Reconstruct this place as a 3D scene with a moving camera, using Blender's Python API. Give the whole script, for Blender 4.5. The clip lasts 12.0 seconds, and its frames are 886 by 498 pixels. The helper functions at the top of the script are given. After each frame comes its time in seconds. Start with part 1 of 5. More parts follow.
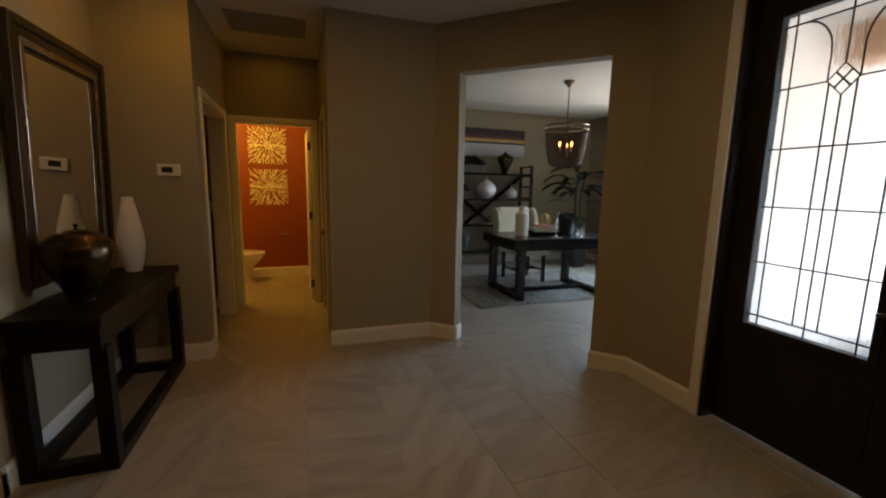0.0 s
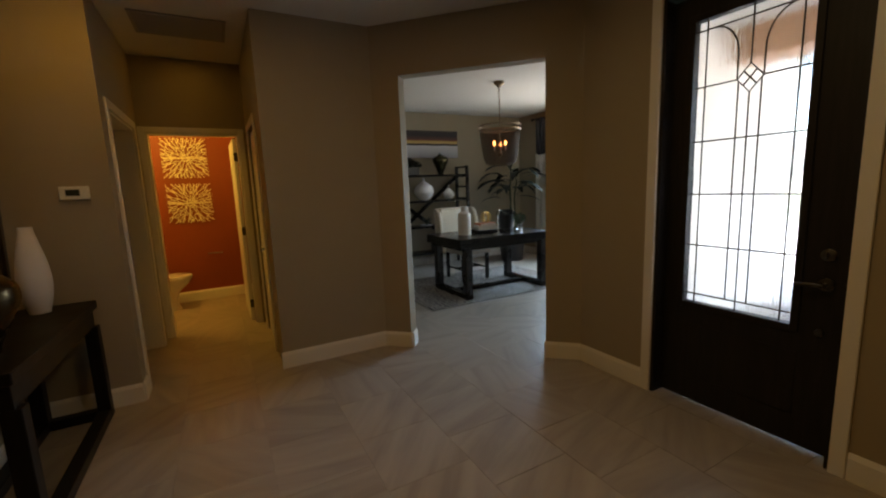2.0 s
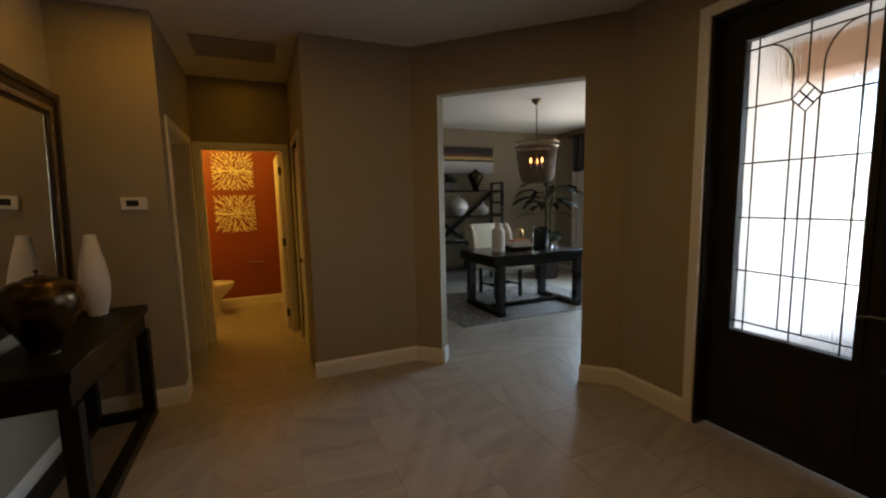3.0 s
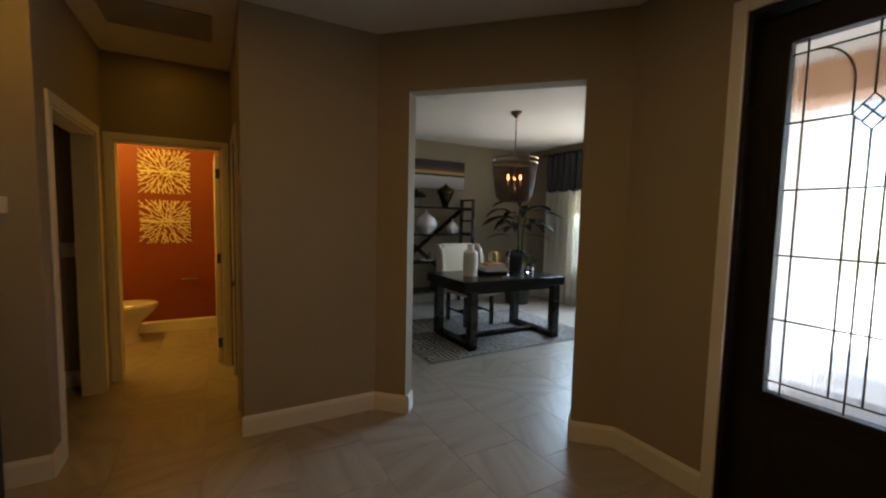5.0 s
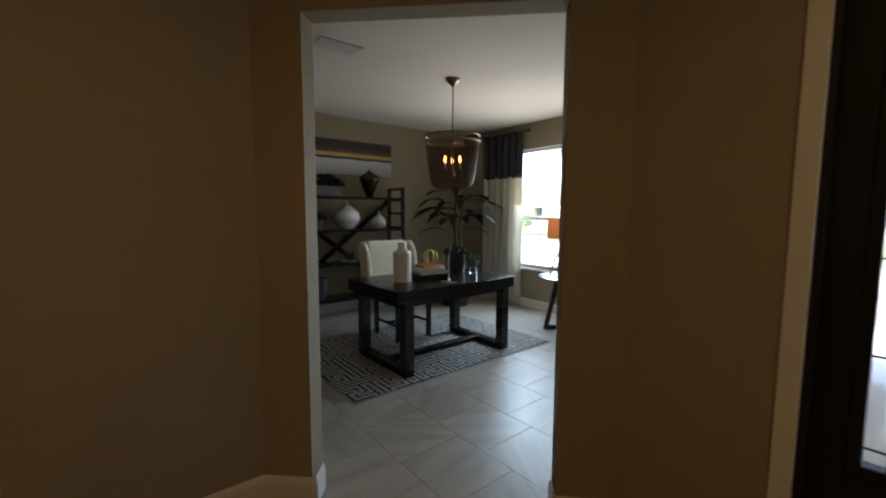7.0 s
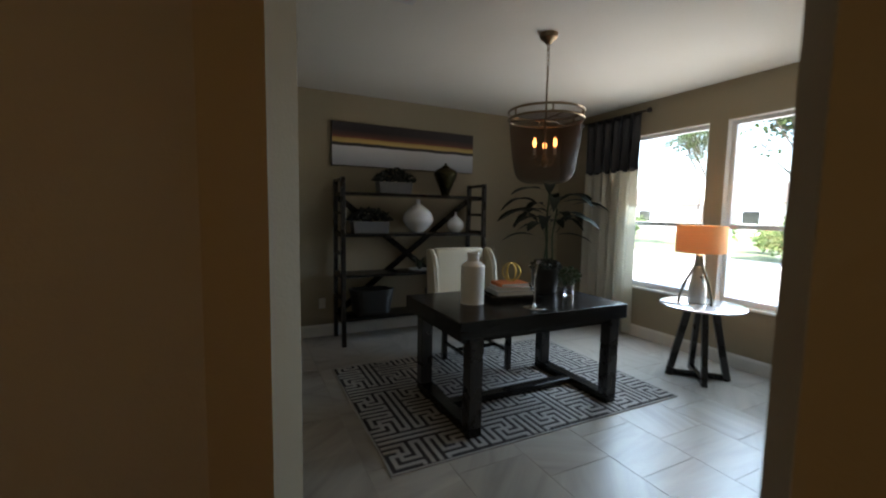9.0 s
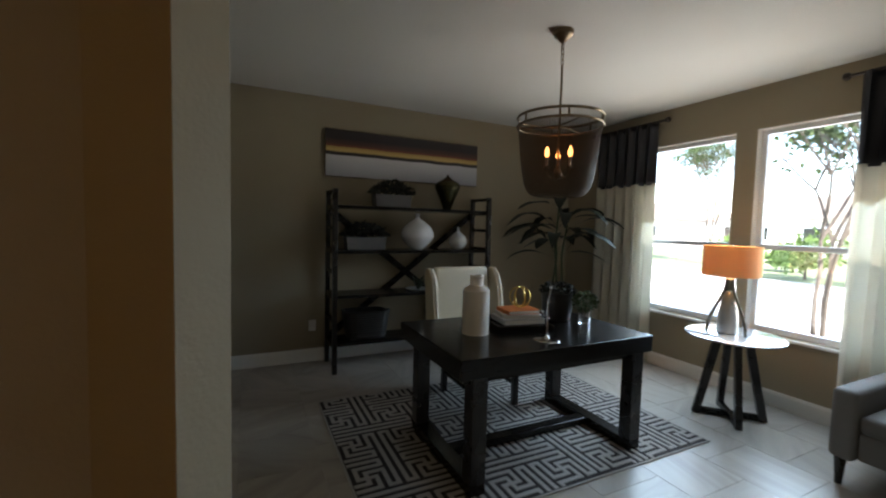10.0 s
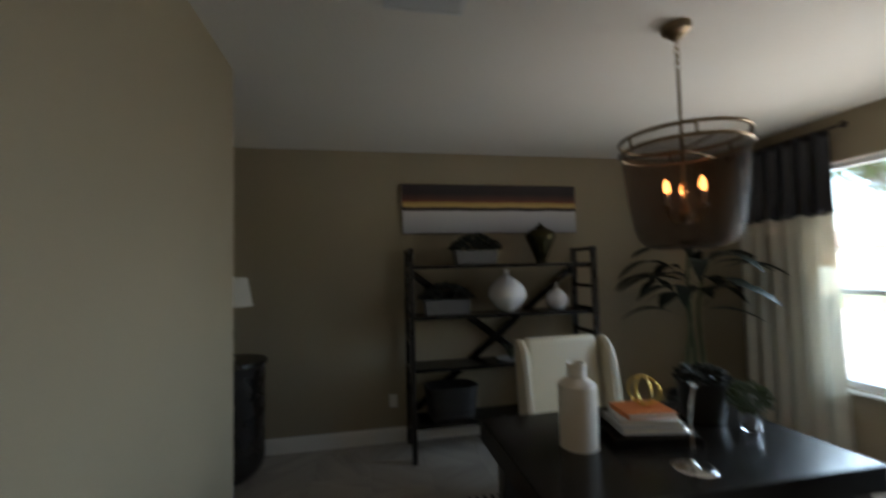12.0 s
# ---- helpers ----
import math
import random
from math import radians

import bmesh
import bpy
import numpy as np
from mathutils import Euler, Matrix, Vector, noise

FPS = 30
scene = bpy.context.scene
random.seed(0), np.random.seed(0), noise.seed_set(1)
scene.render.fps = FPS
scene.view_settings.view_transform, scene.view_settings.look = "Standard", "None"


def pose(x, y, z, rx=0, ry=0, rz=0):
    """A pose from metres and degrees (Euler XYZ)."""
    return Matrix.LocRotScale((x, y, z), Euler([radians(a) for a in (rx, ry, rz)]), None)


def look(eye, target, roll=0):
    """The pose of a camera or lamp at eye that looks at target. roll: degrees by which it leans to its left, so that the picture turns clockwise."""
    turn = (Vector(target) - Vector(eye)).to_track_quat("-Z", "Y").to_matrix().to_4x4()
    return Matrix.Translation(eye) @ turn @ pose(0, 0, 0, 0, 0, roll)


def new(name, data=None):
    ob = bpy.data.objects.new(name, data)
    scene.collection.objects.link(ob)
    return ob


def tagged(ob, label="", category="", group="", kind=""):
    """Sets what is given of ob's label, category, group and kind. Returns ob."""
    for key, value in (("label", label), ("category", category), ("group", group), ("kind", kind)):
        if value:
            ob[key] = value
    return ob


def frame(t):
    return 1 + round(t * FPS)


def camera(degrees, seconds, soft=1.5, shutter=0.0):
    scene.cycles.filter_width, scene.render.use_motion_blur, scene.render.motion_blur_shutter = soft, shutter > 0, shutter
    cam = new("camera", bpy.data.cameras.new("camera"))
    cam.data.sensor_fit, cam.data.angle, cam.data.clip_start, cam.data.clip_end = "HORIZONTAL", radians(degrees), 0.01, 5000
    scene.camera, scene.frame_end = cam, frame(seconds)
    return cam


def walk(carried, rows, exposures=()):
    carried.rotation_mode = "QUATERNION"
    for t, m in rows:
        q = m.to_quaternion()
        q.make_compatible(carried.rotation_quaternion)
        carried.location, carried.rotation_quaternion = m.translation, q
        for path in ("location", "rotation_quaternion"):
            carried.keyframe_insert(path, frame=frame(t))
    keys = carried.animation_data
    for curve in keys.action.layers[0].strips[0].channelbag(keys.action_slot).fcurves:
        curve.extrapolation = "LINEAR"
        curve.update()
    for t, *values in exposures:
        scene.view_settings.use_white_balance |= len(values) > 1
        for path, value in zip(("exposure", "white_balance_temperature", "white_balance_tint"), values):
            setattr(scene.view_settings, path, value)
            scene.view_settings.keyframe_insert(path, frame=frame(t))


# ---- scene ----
cam = camera(94.6, 12.0, soft=2.1, shutter=0.5)
EXPOSURES = [(0.0, 3.1), (5.0, 3.1), (7.0, 2.85), (8.5, 2.7), (12.0, 2.65)]
PATH = [
    (0, (1.002, 0.877, 1.386), (1.651, 2.745, 1.085), 1.1),
    (0.5, (0.992, 0.883, 1.4), (1.629, 2.754, 1.094), 0.6),
    (1, (1.012, 0.88, 1.409), (1.721, 2.725, 1.101), 1.1),
    (1.5, (0.978, 0.941, 1.402), (1.809, 2.732, 1.083), 0.2),
    (2, (0.887, 0.973, 1.413), (1.828, 2.712, 1.114), -2.3),
    (2.5, (0.84, 0.96, 1.406), (1.702, 2.749, 1.167), 0.1),
    (3, (0.873, 0.979, 1.432), (1.68, 2.795, 1.206), -1.2),
    (3.5, (0.945, 1.045, 1.436), (1.756, 2.862, 1.226), 0.3),
    (3.7, (0.984, 1.083, 1.438), (1.818, 2.895, 1.298), 0.7),
    (5.3, (1.15, 1.637, 1.452), (2.145, 3.364, 1.285), 1.5),
    (5.5, (1.221, 1.703, 1.445), (2.235, 3.417, 1.263), 1.9),
    (6, (1.335, 1.919, 1.44), (2.51, 3.532, 1.301), 1.9),
    (6.5, (1.423, 2.1, 1.457), (2.684, 3.647, 1.336), 1.1),
    (6.7, (1.479, 2.198, 1.447), (2.752, 3.731, 1.278), 0.5),
    (8.3, (2.074, 2.772, 1.463), (3.174, 4.433, 1.289), 1.5),
    (8.5, (2.132, 2.826, 1.462), (3.148, 4.537, 1.258), 1.4),
    (9, (2.224, 3.04, 1.436), (3.103, 4.827, 1.257), 1.0),
    (9.5, (2.28, 3.222, 1.454), (3.213, 4.982, 1.275), 0.9),
    (10, (2.405, 3.355, 1.463), (3.27, 5.154, 1.346), 1.5),
    (10.5, (2.536, 3.485, 1.459), (3.328, 5.313, 1.29), 0.6),
    (11, (2.613, 3.653, 1.456), (3.463, 5.456, 1.294), 0.9),
    (11.5, (2.715, 3.774, 1.467), (3.498, 5.611, 1.349), -0.5),
    (12, (2.776, 3.832, 1.597), (3.153, 5.794, 1.696), -1.4),
]
walk(cam, [(t, look(eye, target, roll)) for t, eye, target, roll in PATH], exposures=EXPOSURES)

# ---- world, sun, lights ----
world = bpy.data.worlds.new("world")
scene.world = world
world.use_nodes = True
wn = world.node_tree.nodes
bg = wn["Background"]
sky = wn.new("ShaderNodeTexSky")
sky.sky_type = "NISHITA"
sky.sun_disc = False
sky.sun_elevation, sky.sun_rotation = radians(49), radians(203)
world.node_tree.links.new(sky.outputs[0], bg.inputs[0])
bg.inputs[1].default_value = 0.15


def lamp(name, kind, m, power, color, size=0.1, size_y=None, spread=None):
    data = bpy.data.lights.new(name, kind)
    data.color = color
    data.energy = power
    if kind == "AREA":
        data.shape, data.size, data.size_y = "RECTANGLE", size, size_y or size
        if spread:
            data.spread = radians(spread)
    elif kind == "SUN":
        data.angle = size
    else:
        data.shadow_soft_size = size
    ob = new(name, data)
    ob.matrix_basis = m
    return ob


lamp("sun", "SUN", look((0, 0, 0), (0.25, 0.60, -0.75)), 4.0, (1, 0.95, 0.88), radians(0.5))
WARM = (1.0, 0.49, 0.06)
# added warm fill under the ceiling, no fittings; placed to tint foyer and hall walls
for x, y, p, c in ((0.30, 3.85, 0.34, WARM), (0.75, 5.50, 0.045, WARM), (0.7, 0.8, 0.66, WARM), (1.35, 3.0, 0.20, WARM), (1.9, 1.9, 0.74, (1.0, 0.68, 0.30))):
    lamp("warm_fill", "AREA", look((x, y, 2.725), (x, y, 0)), p, c, 0.12)
lamp("bath_lamp", "POINT", pose(0.1, 6.45, 2.45), 6.6, (1.0, 0.56, 0.07), 0.3)
for y in (4.97, 6.09):
    lamp("window_daylight", "AREA", look((6.50, y, 1.45), (5, y - 0.35, -0.05)), 4.7, (0.58, 0.79, 1.0), 0.84, 1.5, 115)
    lamp("ground_bounce", "AREA", look((6.49, y, 1.45), (5.3, y - 0.1, 2.7)), 1.45, (1.0, 0.97, 0.88), 0.84, 1.5, 130)
lamp("door_daylight", "AREA", look((3.39, 2.17, 1.46), (2.0, 2.17, 1.2)), 0.15, (0.9, 0.95, 1.0), 0.5, 1.55)


# ---- materials ----
def node_mat(name, color, rough=0.6, metal=0.0, var=0.08, scale=6.0, fine=0.0, fine_scale=200.0, spec=0.5, coat=0.0, emit=None, emit_power=0.0):
    """Paint-like surface: blotches at two scales in the colour and the roughness, fine relief."""
    m = bpy.data.materials.new(name)
    m.use_nodes = True
    nt = m.node_tree
    n, l = nt.nodes, nt.links
    b = n["Principled BSDF"]
    tc = n.new("ShaderNodeTexCoord")
    a = n.new("ShaderNodeTexNoise")
    a.inputs["Scale"].default_value, a.inputs["Detail"].default_value = scale, 4
    l.new(tc.outputs["Object"], a.inputs["Vector"])
    f = n.new("ShaderNodeTexNoise")
    f.inputs["Scale"].default_value, f.inputs["Detail"].default_value = fine_scale, 2
    l.new(tc.outputs["Object"], f.inputs["Vector"])
    mix = n.new("ShaderNodeMix")
    mix.data_type = "RGBA"
    mix.inputs[6].default_value = (*[c * (1 - var) for c in color], 1)
    mix.inputs[7].default_value = (*[min(c * (1 + var), 1) for c in color], 1)
    l.new(a.outputs["Fac"], mix.inputs[0])
    l.new(mix.outputs[2], b.inputs["Base Color"])
    mr = n.new("ShaderNodeMapRange")
    mr.inputs["To Min"].default_value, mr.inputs["To Max"].default_value = max(rough - 0.08, 0.02), min(rough + 0.08, 1)
    l.new(a.outputs["Fac"], mr.inputs["Value"])
    l.new(mr.outputs[0], b.inputs["Roughness"])
    b.inputs["Metallic"].default_value = metal
    b.inputs["Specular IOR Level"].default_value = spec
    b.inputs["Coat Weight"].default_value = coat
    if fine:
        bump = n.new("ShaderNodeBump")
        bump.inputs["Strength"].default_value, bump.inputs["Distance"].default_value = fine, 0.002
        l.new(f.outputs["Fac"], bump.inputs["Height"])
        l.new(bump.outputs[0], b.inputs["Normal"])
    if emit:
        b.inputs["Emission Color"].default_value, b.inputs["Emission Strength"].default_value = (*emit, 1), emit_power
    return m


def wood(name, c1, c2, rough=0.3, axis=0, scale=14.0, coat=0.0):
    m = node_mat(name, c1, rough, coat=coat)
    nt = m.node_tree
    n, l = nt.nodes, nt.links
    b = n["Principled BSDF"]
    tc = n.new("ShaderNodeTexCoord")
    mp = n.new("ShaderNodeMapping")
    s = [scale] * 3
    s[axis] = scale * 0.08
    mp.inputs["Scale"].default_value = s
    l.new(tc.outputs["Object"], mp.inputs["Vector"])
    g = n.new("ShaderNodeTexNoise")
    g.inputs["Scale"].default_value, g.inputs["Detail"].default_value, g.inputs["Roughness"].default_value = 3.0, 8, 0.65
    l.new(mp.outputs[0], g.inputs["Vector"])
    r = n.new("ShaderNodeValToRGB")
    r.color_ramp.elements[0].color, r.color_ramp.elements[0].position = (*c1, 1), 0.35
    r.color_ramp.elements[1].color, r.color_ramp.elements[1].position = (*c2, 1), 0.7
    l.new(g.outputs["Fac"], r.inputs[0])
    l.new(r.outputs[0], b.inputs["Base Color"])
    bp = n.new("ShaderNodeBump")
    bp.inputs["Strength"].default_value, bp.inputs["Distance"].default_value = 0.25, 0.001
    l.new(g.outputs["Fac"], bp.inputs["Height"])
    l.new(bp.outputs[0], b.inputs["Normal"])
    return m


wall_paint = node_mat("wall_paint", (0.325, 0.272, 0.188), 0.75, var=0.03, scale=1.5, fine=0.5, fine_scale=90)
orange_paint = node_mat("orange_paint", (0.25, 0.055, 0.018), 0.6, var=0.04, scale=1.5, fine=0.4, fine_scale=90)
ceiling_paint = node_mat("ceiling_paint", (0.66, 0.64, 0.60), 0.9, var=0.03, scale=2, fine=0.9, fine_scale=60)
trim_paint = node_mat("trim_paint", (0.74, 0.71, 0.66), 0.35, var=0.03, scale=4)
door_paint = node_mat("door_paint", (0.70, 0.69, 0.66), 0.4, var=0.03, scale=4)
vinyl = node_mat("white_vinyl", (0.75, 0.76, 0.78), 0.35, var=0.02)
vinyl_dark = node_mat("shaded_vinyl", (0.55, 0.57, 0.58), 0.35, var=0.02)
grout = node_mat("grout", (0.27, 0.24, 0.205), 0.9, var=0.1, scale=20)
dark_wood = wood("espresso_wood", (0.006, 0.005, 0.0045), (0.014, 0.011, 0.009), 0.24, 0)
dark_wood.node_tree.nodes["Principled BSDF"].inputs["Specular IOR Level"].default_value = 0.3
dark_wood_up = wood("espresso_wood_upright", (0.008, 0.006, 0.0055), (0.020, 0.015, 0.012), 0.28, 2)
console_wood = wood("console_wood", (0.007, 0.006, 0.005), (0.014, 0.011, 0.009), 0.38, 1)
console_wood_up = wood("console_wood_upright", (0.007, 0.006, 0.005), (0.014, 0.011, 0.009), 0.4, 2)
for cm in (console_wood, console_wood_up):
    cm.node_tree.nodes["Principled BSDF"].inputs["Specular IOR Level"].default_value = 0.14
black_door = wood("dark_door_wood", (0.012, 0.011, 0.0105), (0.020, 0.017, 0.016), 0.5, 2)
black_door.node_tree.nodes["Principled BSDF"].inputs["Specular IOR Level"].default_value = 0.25
cream = node_mat("cream_leather", (0.62, 0.55, 0.42), 0.45, var=0.05, scale=5, fine=0.3, fine_scale=150)
stitch = node_mat("nailhead_trim", (0.75, 0.70, 0.60), 0.4)
ceramic = node_mat("matt_white_ceramic", (0.66, 0.60, 0.53), 0.55, var=0.03, scale=8, fine=0.2, fine_scale=80)
gloss_white = node_mat("glossy_white_ceramic", (0.75, 0.75, 0.76), 0.08, var=0.02, coat=0.5)
toilet_white = node_mat("toilet_porcelain", (0.78, 0.76, 0.72), 0.12, var=0.01, coat=0.4)
bronze = node_mat("bronze_glaze", (0.062, 0.056, 0.026), 0.22, 0.85, var=0.35, scale=9)
brass = node_mat("aged_brass", (0.42, 0.28, 0.13), 0.32, 0.95, var=0.15, scale=12)
gold = node_mat("polished_gold", (0.66, 0.45, 0.12), 0.3, 1.0, var=0.05)
gold_ball = node_mat("gold_leaf_ball", (0.70, 0.42, 0.12), 0.22, 0.95, var=0.15, scale=30)
silver = node_mat("polished_nickel", (0.62, 0.62, 0.60), 0.12, 1.0, var=0.03)
dull_nickel = node_mat("dull_nickel", (0.09, 0.085, 0.08), 0.3, 0.9, var=0.1)
dark_metal = node_mat("dark_bronze_metal", (0.05, 0.04, 0.035), 0.4, 0.8, var=0.2)
# paler copy of the frame metal: light caught by the inner bevel, put into colour
frame_lit = node_mat("lit_bevel_silver", (0.42, 0.36, 0.28), 0.25, 0.9, var=0.25, scale=18)
lamp_silver = node_mat("brushed_pale_silver", (0.70, 0.66, 0.62), 0.3, 0.7, var=0.1)
mirror_mat = node_mat("mirror_glass", (0.85, 0.85, 0.85), 0.01, 1.0, var=0.0)
mirror_mat.node_tree.nodes["Map Range"].inputs["To Min"].default_value = 0.0
mirror_mat.node_tree.nodes["Map Range"].inputs["To Max"].default_value = 0.01
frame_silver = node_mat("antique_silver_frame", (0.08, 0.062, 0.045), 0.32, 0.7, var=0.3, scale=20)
black_cloth = node_mat("black_valance_cloth", (0.010, 0.011, 0.018), 0.35, var=0.3, scale=8, fine=0.4)
leaf_green = node_mat("leaf_green", (0.022, 0.036, 0.014), 0.45, var=0.3, scale=12)
moss = node_mat("boxwood_green", (0.05, 0.075, 0.02), 0.7, var=0.4, scale=25)
vent_grey = node_mat("grey_vent_metal", (0.30, 0.28, 0.26), 0.5)
moss_dark = node_mat("dark_foliage", (0.011, 0.013, 0.007), 0.7, var=0.4, scale=25)
pot_black = node_mat("dark_planter", (0.018, 0.016, 0.015), 0.4, var=0.2)
screen = node_mat("thermostat_screen", (0.03, 0.035, 0.03), 0.2)
plastic = node_mat("white_plastic", (0.72, 0.70, 0.66), 0.4, var=0.02)
grey_cloth = node_mat("grey_linen", (0.20, 0.188, 0.182), 0.85, var=0.08, scale=15, fine=0.8, fine_scale=250)
coral_white = node_mat("carved_white_panel", (0.82, 0.74, 0.54), 0.6, var=0.05)
paper = node_mat("book_pages", (0.70, 0.66, 0.58), 0.8, var=0.05, scale=40)
orange_cover = node_mat("orange_book_cover", (0.60, 0.17, 0.04), 0.45)
grey_cover = node_mat("grey_book_cover", (0.42, 0.40, 0.38), 0.5)
picture_light = node_mat("grey_trough", (0.10, 0.095, 0.095), 0.6, var=0.25, scale=7)


def see_through(name, color, rough, fac):
    """Cloth or mesh that lets part of the light through: diffuse, translucent, and clear by fac."""
    m = bpy.data.materials.new(name)
    m.use_nodes = True
    n, l = m.node_tree.nodes, m.node_tree.links
    out = n["Material Output"]
    d, t, c = n.new("ShaderNodeBsdfDiffuse"), n.new("ShaderNodeBsdfTranslucent"), n.new("ShaderNodeBsdfTransparent")
    d.inputs[0].default_value = t.inputs[0].default_value = (*color, 1)
    m1, m2 = n.new("ShaderNodeMixShader"), n.new("ShaderNodeMixShader")
    m1.inputs[0].default_value, m2.inputs[0].default_value = rough, fac
    l.new(d.outputs[0], m1.inputs[1])
    l.new(t.outputs[0], m1.inputs[2])
    l.new(m1.outputs[0], m2.inputs[1])
    l.new(c.outputs[0], m2.inputs[2])
    l.new(m2.outputs[0], out.inputs[0])
    return m


sheer = see_through("sheer_cream_curtain", (0.76, 0.73, 0.64), 0.42, 0.05)
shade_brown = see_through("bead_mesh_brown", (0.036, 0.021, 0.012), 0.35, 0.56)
shade_cloth = see_through("orange_lampshade", (0.88, 0.56, 0.30), 0.22, 0.0)
shade_white = see_through("white_lampshade", (0.75, 0.72, 0.66), 0.5, 0.0)
glass = bpy.data.materials.new("window_glass")
glass.use_nodes = True
gn = glass.node_tree.nodes
gl = glass.node_tree.links
tr, gs, mx, fr = gn.new("ShaderNodeBsdfTransparent"), gn.new("ShaderNodeBsdfGlossy"), gn.new("ShaderNodeMixShader"), gn.new("ShaderNodeFresnel")
gs.inputs["Roughness"].default_value = 0.01
gl.new(fr.outputs[0], mx.inputs[0])
gl.new(tr.outputs[0], mx.inputs[1])
gl.new(gs.outputs[0], mx.inputs[2])
gl.new(mx.outputs[0], gn["Material Output"].inputs[0])
door_glass = node_mat("textured_door_glass", (0.80, 0.81, 0.83), 0.12, var=0.0, fine=1.0, fine_scale=60)
door_glass.node_tree.nodes["Principled BSDF"].inputs["Transmission Weight"].default_value = 1.0
door_glass.node_tree.nodes["Principled BSDF"].inputs["IOR"].default_value = 1.3
gt, gk = door_glass.node_tree.nodes, door_glass.node_tree.links
gmap = gt.new("ShaderNodeMapping")
gmap.inputs["Scale"].default_value = (1.0, 1.0, 0.1)
gk.new(gt["Texture Coordinate"].outputs["Object"], gmap.inputs["Vector"])
gk.new(gmap.outputs[0], gt["Noise Texture.001"].inputs["Vector"])
gt["Noise Texture.001"].inputs["Scale"].default_value = 95.0
vase_glass = node_mat("clear_glass", (0.9, 0.9, 0.9), 0.05, var=0.0)
vase_glass.node_tree.nodes["Principled BSDF"].inputs["Transmission Weight"].default_value = 1.0
flame = node_mat("lit_bulb", (1, 0.6, 0.3), 0.4, emit=(1.0, 0.30, 0.075), emit_power=2.0)

# ---- helpers of this scene ----
def empty(name, x, y, z=0, rz=0, label="", category="", group="", kind=""):
    ob = new(name)
    ob.matrix_basis = pose(x, y, z, 0, 0, rz)
    return tagged(ob, label, category, group, kind)


def part(name, bm, mat, parent=None, label="", smooth=False):
    me = bpy.data.meshes.new(name)
    bmesh.ops.recalc_face_normals(bm, faces=bm.faces)
    bm.to_mesh(me)
    bm.free()
    if smooth:
        for p in me.polygons:
            p.use_smooth = True
        me.set_sharp_from_angle(angle=radians(40))
    me.materials.append(mat)
    ob = new(name, me)
    if parent:
        ob.parent = parent
    return tagged(ob, label)


def box(x0, x1, y0, y1, z0, z1, bevel=0.0, bm=None, seg=2):
    b = bmesh.new()
    bmesh.ops.create_cube(b, size=1)
    for v in b.verts:
        v.co = Vector((x0 + (v.co.x + 0.5) * (x1 - x0), y0 + (v.co.y + 0.5) * (y1 - y0), z0 + (v.co.z + 0.5) * (z1 - z0)))
    if bevel:
        bmesh.ops.bevel(b, geom=list(b.edges), offset=bevel, segments=seg, affect="EDGES", profile=0.5)
    return join(bm, b)


def join(bm, b):
    if bm is None:
        return b
    me = bpy.data.meshes.new("tmp")
    b.to_mesh(me)
    b.free()
    bm.from_mesh(me)
    bpy.data.meshes.remove(me)
    return bm


def moved(b, m):
    bmesh.ops.transform(b, matrix=m, verts=b.verts)
    return b


def prism(points, z0, z1, bm=None):
    b = bm or bmesh.new()
    lo = [b.verts.new((x, y, z0)) for x, y in points]
    hi = [b.verts.new((x, y, z1)) for x, y in points]
    b.faces.new(lo[::-1])
    b.faces.new(hi)
    n = len(points)
    for i in range(n):
        b.faces.new((lo[i], lo[(i + 1) % n], hi[(i + 1) % n], hi[i]))
    return b


def lathe(profile, seg=32, bm=None):
    """Turns (radius, z) pairs round the z axis."""
    b = bmesh.new()
    rings = []
    for r, z in profile:
        if r < 1e-5:
            rings.append([b.verts.new((0, 0, z))])
        else:
            rings.append([b.verts.new((r * math.cos(2 * math.pi * i / seg), r * math.sin(2 * math.pi * i / seg), z)) for i in range(seg)])
    for a, c in zip(rings, rings[1:]):
        for i in range(seg):
            j = (i + 1) % seg
            if len(a) == 1 and len(c) > 1:
                b.faces.new((a[0], c[i], c[j]))
            elif len(c) == 1 and len(a) > 1:
                b.faces.new((a[i], a[j], c[0]))
            elif len(a) > 1:
                b.faces.new((a[i], a[j], c[j], c[i]))
    return join(bm, b)


def smooth_profile(keys, n=5):
    """Catmull-Rom through (radius, z) keys."""
    pts = [Vector((r, z)) for r, z in keys]
    out = []
    for i in range(len(pts) - 1):
        p0, p1, p2, p3 = pts[max(i - 1, 0)], pts[i], pts[i + 1], pts[min(i + 2, len(pts) - 1)]
        for k in range(n):
            t = k / n
            q = 0.5 * (2 * p1 + (p2 - p0) * t + (2 * p0 - 5 * p1 + 4 * p2 - p3) * t * t + (3 * p1 - p0 - 3 * p2 + p3) * t ** 3)
            out.append((max(q.x, 0.0), q.y))
    out.append(tuple(pts[-1]))
    return out


